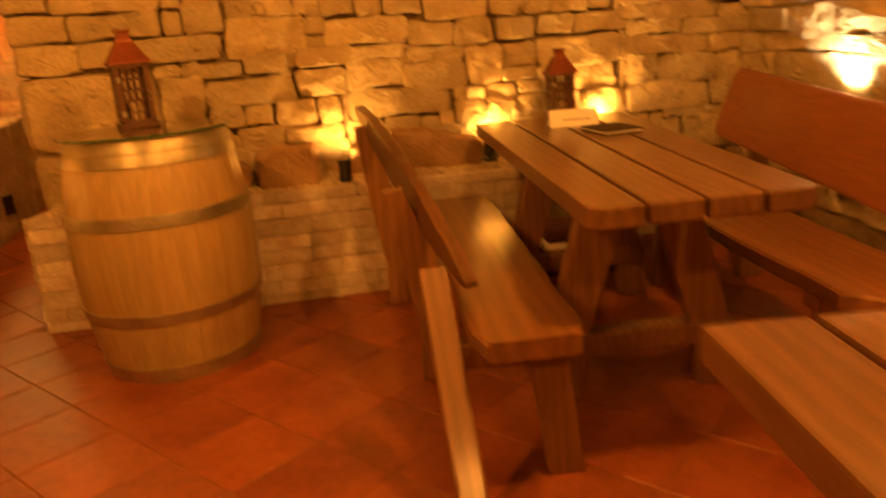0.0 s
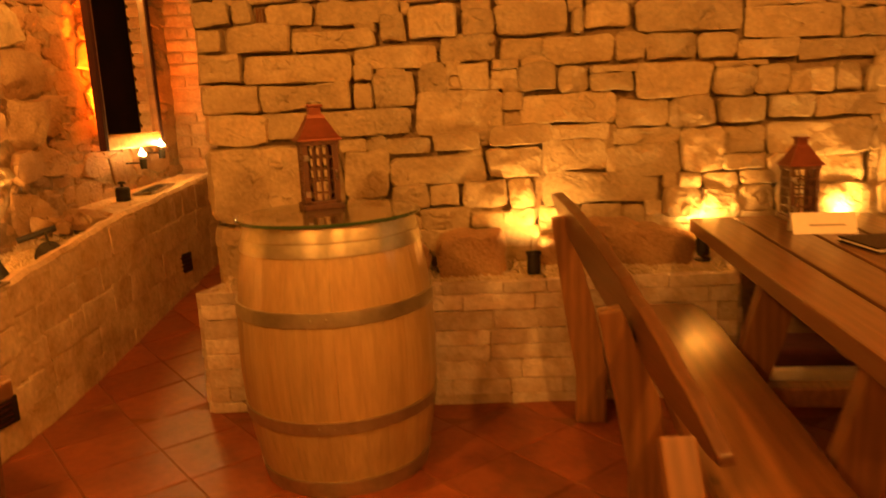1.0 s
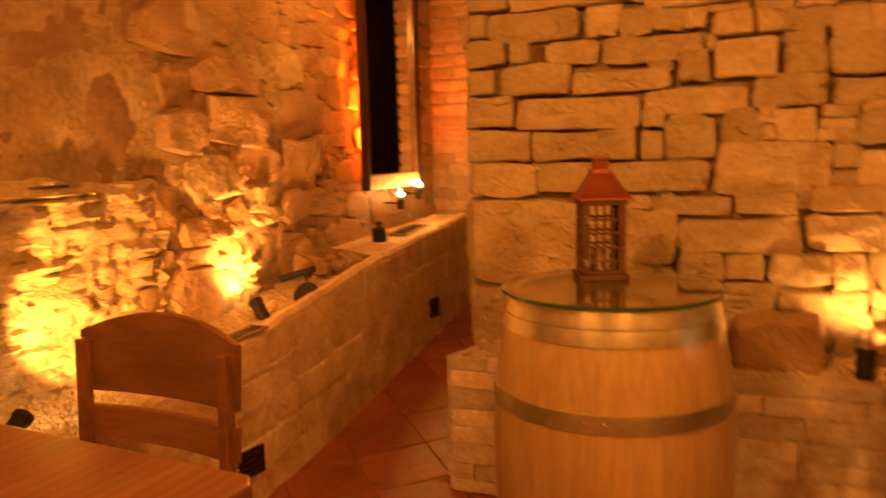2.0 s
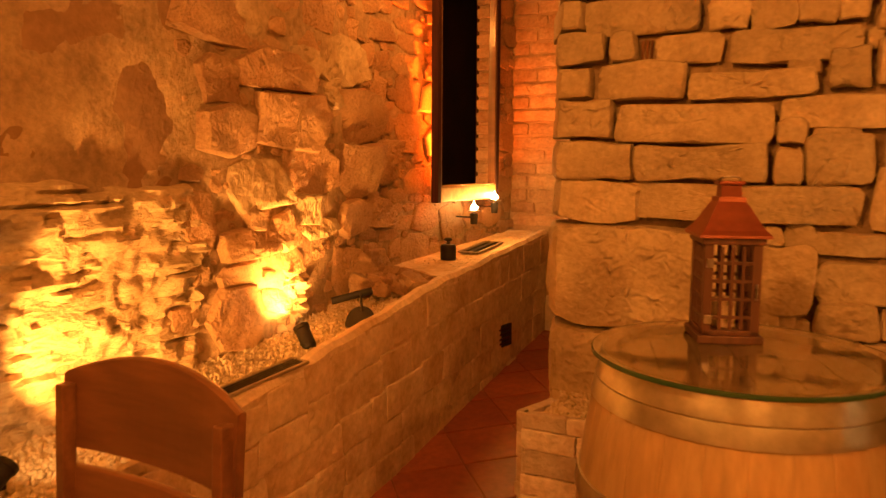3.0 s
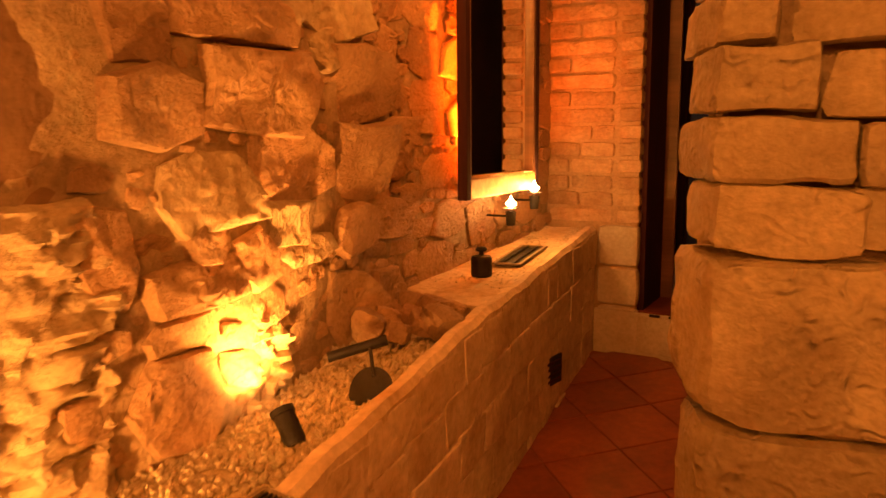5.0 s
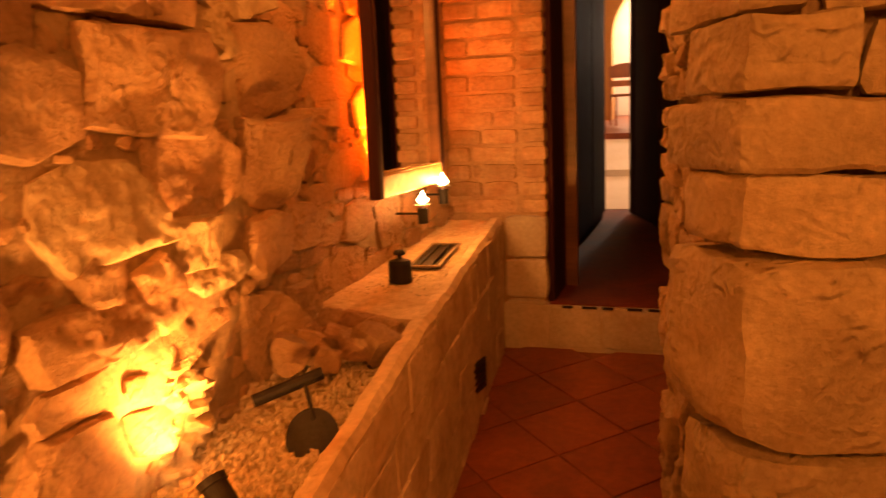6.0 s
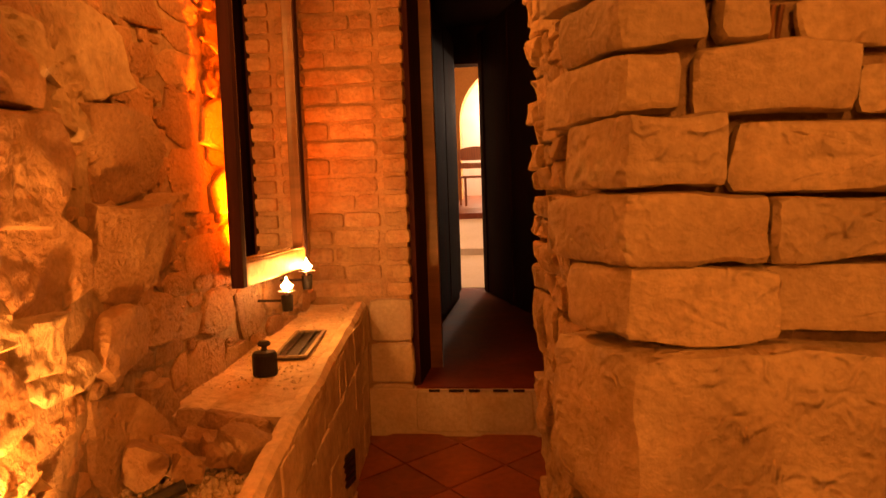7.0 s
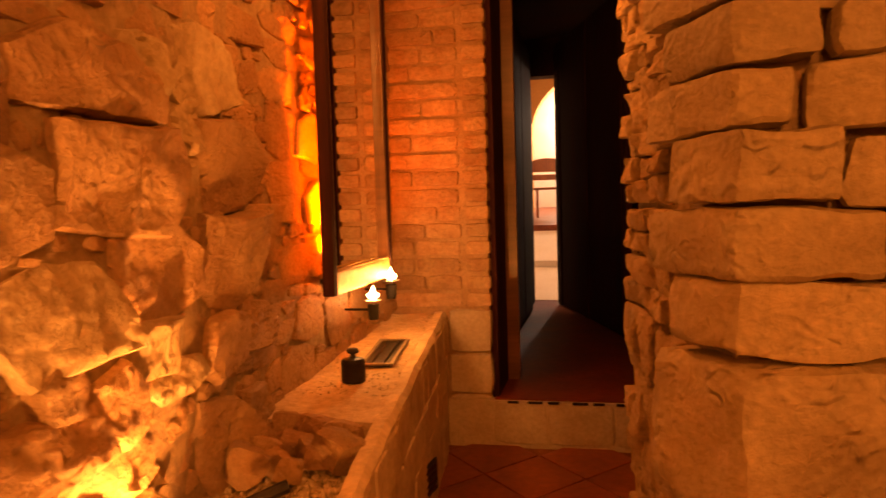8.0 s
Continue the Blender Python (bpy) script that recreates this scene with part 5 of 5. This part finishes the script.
def boulder(u, v, w, h, seed, mat, depth, **kw):
    """A field stone with a blunt, uneven outline bedded in the rubble wall."""
    r = random.Random(int(seed * 100))
    poly = []
    steps = r.choice((6, 7, 8, 9)) if w > 0.12 else r.choice((5, 6, 7))
    start, power = r.random(), r.uniform(4.0, 8.0)
    for k in range(steps):
        a = 2 * math.pi * (k + start) / steps
        c, s = math.cos(a), math.sin(a)
        d = (abs(c) ** power + abs(s) ** power) ** (-1 / power) * r.uniform(0.86, 1.20)
        poly.append((u + c * d * w / 2, v + s * d * h / 2))
    facing_part("stone", poly, mat, wall_left, LEFT_FRAME @ Matrix.Translation((0, 0, bulge(u))), seed, depth=depth, gap=0.002, **kw)


seed = 7.7
placed = []
for group, mat, depth, rough, tilt in ((SMOOTH_BOULDERS, M_RUBBLE, (0.036, 0.066), 0.016, 0.14), (LESSER_STONES, M_RUBBLE, (0.014, 0.024), 0.005, 0.03), (CRUSTY_STONES, M_BEDROCK, (0.034, 0.050), 0.026, 0.12)):
    for u, v, w, h in group:
        seed += 2.13
        boulder(u, v, w * 1.08, h * 1.08, seed, mat, rng.uniform(*depth), rough=rough, corner=0.05, tilt=tilt, chisel=0.22)
        placed.append((u, v, w / 2, h / 2))
# The stones between and above them, the largest first.
for u0, u1, v0, v1, sizes in ((3.05, 4.25, 1.72, 2.93, ((0.20, 60), (0.13, 140), (0.08, 300), (0.045, 500))), (3.05, 4.15, 0.5, 1.85, ((0.08, 150), (0.05, 500), (0.032, 1200), (0.022, 1200))), (4.05, FAR, 0.7, 2.93, ((0.12, 120), (0.085, 300), (0.06, 900), (0.04, 1800), (0.026, 2500)))):
    for size, tries in sizes:
        for _ in range(tries):
            u, v = rng.uniform(u0, u1), rng.uniform(v0, v1)
            a = size * rng.uniform(0.9, 1.35)
            b = size * rng.uniform(0.55, 0.9)
            if any(abs(u - p) < (a + c) * 0.86 and abs(v - q) < (b + d) * 0.86 for p, q, c, d in placed):
                continue
            placed.append((u, v, a, b))
            seed += 2.13
            boulder(u, v, a * 2, b * 2, seed, M_RUBBLE, rng.uniform(0.010, 0.024) if u > 4.2 else rng.uniform(0.018, 0.050) * min(1, 0.5 + size * 6), rough=0.010 if u < 4.35 else 0.003, corner=0.08, tilt=0.18 if u < 4.35 else 0.03, chisel=0.24 if u < 4.35 else 0.04)

# Bedrock ledge: proud of the wall below, broken off along a level top; crusty rubble beyond a hollow.
bm = bmesh.new()
grid = []
rows_y, rows_z = 190, 76
for i in range(rows_y):
    y = 1.5 + i * 2.32 / (rows_y - 1)
    grid.append([])
    for j in range(rows_z):
        z = 0.46 + j * 0.92 / (rows_z - 1)
        top_z = LEDGE + 0.03 * noise.noise((y * 2.2, 3, 1)) + 0.015 * noise.noise((y * 9, 1, 6))
        edge = 3.16 + 0.08 * noise.noise((z * 5, 8, 2)) + 0.03 * noise.noise((z * 17, 2, 2))
        fade = max(0.0, min(1.0, (edge - y) / 0.06)) * max(0.0, min(1.0, (top_z - z) / 0.03))
        crust = noise.fractal((y * 5, z * 9, 1.5), 0.75, 2.1, 6)
        flake = 1.2 * abs(noise.noise((y * 15, z * 24, 4))) + 0.6 * noise.fractal((y * 16, z * 16, 2.5), 0.6, 2.2, 4)
        lip = 0.03 * max(0.0, 1 - abs(z - top_z + 0.08) / 0.12)
        layer = z * 1.0 + 0.05 * noise.noise((y * 1.6, z * 3, 7))
        crack = max(0.0, 1 - abs(noise.noise((y * 1.3, layer * 17, 11))) / 0.07) * max(0.0, min(1.0, 0.5 + 2 * noise.noise((y * 4, z * 6, 13))))
        d = fade * max(0.05, 0.098 + lip + 0.036 * crust + 0.014 * flake - 0.040 * crack)
        patch = max(0.0, 1 - ((y - 3.56) / 0.20) ** 2) * max(0.0, min(1.0, (1.02 + 0.10 * noise.noise((y * 7, 1, 9)) - z) / 0.10))
        d = max(d, patch * (0.105 + 0.075 * flake))
        grid[-1].append(bm.verts.new((LEFT + 0.042 + d, y, z)))
for a, b in zip(grid, grid[1:]):
    for k in range(rows_z - 1):
        bm.faces.new((a[k], a[k + 1], b[k + 1], b[k]))
part("bedrock", bm, M_BEDROCK, wall_left, "crusty pale bedrock ledge", smooth=True)

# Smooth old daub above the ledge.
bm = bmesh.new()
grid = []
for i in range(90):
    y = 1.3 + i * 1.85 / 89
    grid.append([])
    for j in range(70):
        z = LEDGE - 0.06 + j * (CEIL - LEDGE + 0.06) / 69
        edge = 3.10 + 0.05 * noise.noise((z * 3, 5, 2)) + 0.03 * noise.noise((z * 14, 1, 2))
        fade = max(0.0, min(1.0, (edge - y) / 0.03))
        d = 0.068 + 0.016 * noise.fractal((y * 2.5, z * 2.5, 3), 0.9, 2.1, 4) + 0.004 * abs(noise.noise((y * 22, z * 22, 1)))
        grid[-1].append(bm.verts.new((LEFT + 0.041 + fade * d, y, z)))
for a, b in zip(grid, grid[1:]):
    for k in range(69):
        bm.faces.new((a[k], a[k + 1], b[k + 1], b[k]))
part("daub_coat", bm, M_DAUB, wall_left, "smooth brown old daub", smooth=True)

# Lumpy mortar between the boulders.
bm = bmesh.new()
grid = []
for i in range(120):
    y = 1.4 + i * (FAR - 1.4) / 119
    grid.append([])
    for j in range(64):
        z = 0.45 + j * 2.48 / 63
        deep = max(0.12, min(1.0, (4.35 - y) / 0.5))
        lump = deep * (0.022 + 0.022 * noise.noise((y * 5, z * 5, 1)) + 0.010 * noise.noise((y * 19, z * 19, 4)))
        grid[-1].append(bm.verts.new((LEFT + bulge(y) + max(0.002, lump * 1.05), y, z)))
for a, b in zip(grid, grid[1:]):
    for k in range(63):
        bm.faces.new((a[k], a[k + 1], b[k + 1], b[k]))
part("mortar", bm, M_MORTAR, wall_left, smooth=True)

# Rough plastered blocks that show through the long planter's face.
BED_FRAME = wall_frame((bed_x(2.2), 2.2, 0), (BED_SLOPE, 1, 0))
mason = random.Random(15)
for row in range(5):
    u = mason.uniform(-0.2, 0.0)
    while u < 3.6:
        w = mason.uniform(0.12, 0.34)
        top = bed_z(2.2 + u + w / 2) - 0.035
        v0, v1 = top * row / 5, top * (row + 1) / 5
        j = mason.uniform(-0.010, 0.010)
        poly = [(u + j, v0), (u + w / 2, v0 + mason.uniform(-0.006, 0.006)), (u + w - j, v0), (u + w, (v0 + v1) / 2), (u + w + j, v1), (u + w / 2, v1 + mason.uniform(-0.006, 0.006)), (u - j, v1), (u, (v0 + v1) / 2)]
        facing_part("block", poly, M_PLASTER, planter_left, BED_FRAME, 410 + row * 31 + u * 7, depth=mason.uniform(0.004, 0.008), gap=0.0, rough=0.005, corner=0.2, tilt=0.015, chisel=0.02)
        u += w

# Right-hand side wall: large pale blocks.
RIGHT_FRAME = wall_frame((2.02, 3.95, 0), (0, -1, 0))
course_wall(wall_right, RIGHT_FRAME, 0.0, 2.3, [0.3, 0.55, 0.78, 0.98, 1.2, 1.4, 1.62, 1.85, 2.1], (0.25, 0.5), M_STONE, 300.5, rough=0.024)


def strip_cladding(parent, frame_m, u0, u1, v0, v1, seed):
    """Split-face ledger strips of uneven height, length and relief."""
    r = random.Random(seed)
    v = v0
    while v < v1 - 0.01:
        h = min(r.choice((0.05, 0.068, 0.085)), v1 - v)
        if v1 - v - h < 0.02:
            h = v1 - v
        u = u0 - r.uniform(0, 0.1)
        while u < u1:
            w = r.uniform(0.14, 0.38)
            a, b = max(u, u0), min(u + w, u1)
            if b - a > 0.012:
                d = r.uniform(0.014, 0.026)
                bm = box((b - a - 0.0025, h - 0.0025, d + 0.02), (0, 0, (d - 0.02) / 2), 0.003, segments=1)
                part("cladding_strip", bm, M_CLAD, parent, at=frame_m @ Matrix.Translation(((a + b) / 2, v + h / 2, 0)))
            u += w
        v += h


strip_cladding(planter_front, wall_frame((-1.565, 3.415, 0), (2.255, 0.17, 0)), 0.0, 2.26, 0.0, BED, 21)
strip_cladding(planter_front, wall_frame((-1.50, 3.66, 0), (-0.065, -0.245, 0)), 0.0, 0.265, 0.0, BED, 22)
strip_cladding(planter_front, wall_frame((0.69, 3.585, 0), (0, 1, 0)), 0.0, 0.26, 0.0, BED, 23)

# Bricks of the end wall and door jamb; pale blocks below them.
END_FRAME = wall_frame((-2.80, FAR + 0.02, 0), (1, 0, 0))
brick_mesh = {}


def brick(parent, frame_m, u0, u1, v0, v1, mat, lift, name="brick"):
    key = (round(u1 - u0, 2), round(v1 - v0, 3), mat.name, rng.randrange(3))
    if key not in brick_mesh:
        bm = rock((u1 - u0, v1 - v0, 0.07), 90 + len(brick_mesh) * 3.3, 0.09, 4, 9.0)
        brick_mesh[key] = mesh_from("brick", bm, mat, True)
    ob = new(name, brick_mesh[key])
    ob.parent = parent
    ob.matrix_basis = frame_m @ Matrix.Translation(((u0 + u1) / 2, (v0 + v1) / 2, lift - 0.035))


v = 0.90
row = 0
while v < CEIL - 0.05:
    h = 0.080
    cut = rng.choice((0.0, 0.0, 0.09, 0.15, 0.22))
    edges = [-0.04, cut, 0.335] if cut else [-0.04, 0.335]
    for a, b in zip(edges, edges[1:]):
        brick(wall_end, END_FRAME, a + 0.003, b - 0.003, v + 0.003, v + h - 0.003, M_BRICK, 0.006 + 0.012 * rng.random())
    brick(wall_end, END_FRAME, 0.358, 0.478, v + 0.006, v + h - 0.006, M_BRICK, 0.016 + 0.006 * rng.random())
    v += h + 0.008
    row += 1
for v0, v1 in ((0.21, 0.46), (0.46, 0.67), (0.67, 0.895)):
    brick(wall_end, END_FRAME, 0.255, 0.478, v0 + 0.003, v1 - 0.003, M_BLOCK, 0.018, "block")
STEP_FRAME = wall_frame((-2.32, FAR - 0.012, 0), (1, 0, 0))
for a, b in ((0.0, 0.27), (0.27, 0.60), (0.60, 0.77)):
    brick(step, STEP_FRAME, a + 0.002, b - 0.002, 0.215, SILL - 0.002, M_BLOCK, 0.008, "block")

for k, x in enumerate((0.10, 0.21, 0.30, 0.43, 0.52, 0.64)):
    part("dark_inlay", box((0.055 + 0.02 * (k % 2), 0.012, 0.012), (x, -0.006, 0), 0.002), M_IRON, step, at=Matrix.Translation((-2.32, FAR - 0.012, SILL - 0.004)))

# Floor tiles, laid askew to the walls.
TILE = 0.325
tile_meshes = []
for k in range(4):
    bm = bmesh.new()
    bmesh.ops.create_grid(bm, x_segments=2, y_segments=2, size=(TILE - 0.008) / 2)
    bmesh.ops.solidify(bm, geom=bm.faces[:], thickness=0.008)
    for vert in bm.verts:
        vert.co.z += 0.0014 * noise.noise((vert.co.x * 6 + k * 5, vert.co.y * 6, k))
    bmesh.ops.bevel(bm, geom=[e for e in bm.edges if e.is_manifold and e.calc_face_angle(0) > 0.8], offset=0.002, segments=1, affect="EDGES")
    tile_meshes.append(mesh_from("tile", bm, M_TILE, False))
TILE_TURN = radians(45)
c, s = math.cos(TILE_TURN), math.sin(TILE_TURN)
ORIGIN = (-0.02, 2.36)
slope = math.atan2(0.21, FAR - 3.4)
rest = bmesh.new()
for i in range(-24, 25):
    for j in range(-24, 25):
        x = ORIGIN[0] + (i + 0.5) * TILE * c - (j + 0.5) * TILE * s
        y = ORIGIN[1] + (i + 0.5) * TILE * s + (j + 0.5) * TILE * c
        if LEFT + 0.1 < x < 2.0 and -2.4 < y < FAR - 0.08 and not (y > 3.55 and x > -1.45):
            up = y > 3.4
            m = pose(x, y, floor_z(y) - 0.001 + 0.0006 * rng.uniform(-1, 1)) @ (Matrix.Rotation(slope, 4, "X") if up else Matrix()) @ Matrix.Rotation(TILE_TURN, 4, "Z")
            m = m @ Matrix.Rotation(math.pi / 2 * rng.randrange(4), 4, "Z")
            if y < -0.55 or (x > 1.0 and y > 1.2):
                rest.from_mesh(tile_meshes[0])
                bmesh.ops.transform(rest, matrix=m, verts=rest.verts[-len(tile_meshes[0].vertices):])
                continue
            ob = new("tile", tile_meshes[rng.randrange(4)])
            ob.parent = floor
            ob.matrix_basis = m
ob = part("tiles", rest, M_TILE, floor)
ob["kind"] = "stuff"


def join_upper(wall, level):
    """The stones high under the ceiling become one mesh."""
    high = [ob for ob in wall.children if ob.name.split(".")[0] == "stone" and ob.matrix_basis.translation.z > level]
    bm = bmesh.new()
    for ob in high:
        own = ob.data.copy()
        own.transform(ob.matrix_basis)
        bm.from_mesh(own)
        bpy.data.meshes.remove(own)
    mat = high[0].data.materials[0]
    for ob in high:
        bpy.data.objects.remove(ob)
    tagged(part("upper_stones", bm, mat, wall, smooth=True), kind="stuff")


join_upper(wall_front, 2.16)
join_upper(wall_left, 2.16)
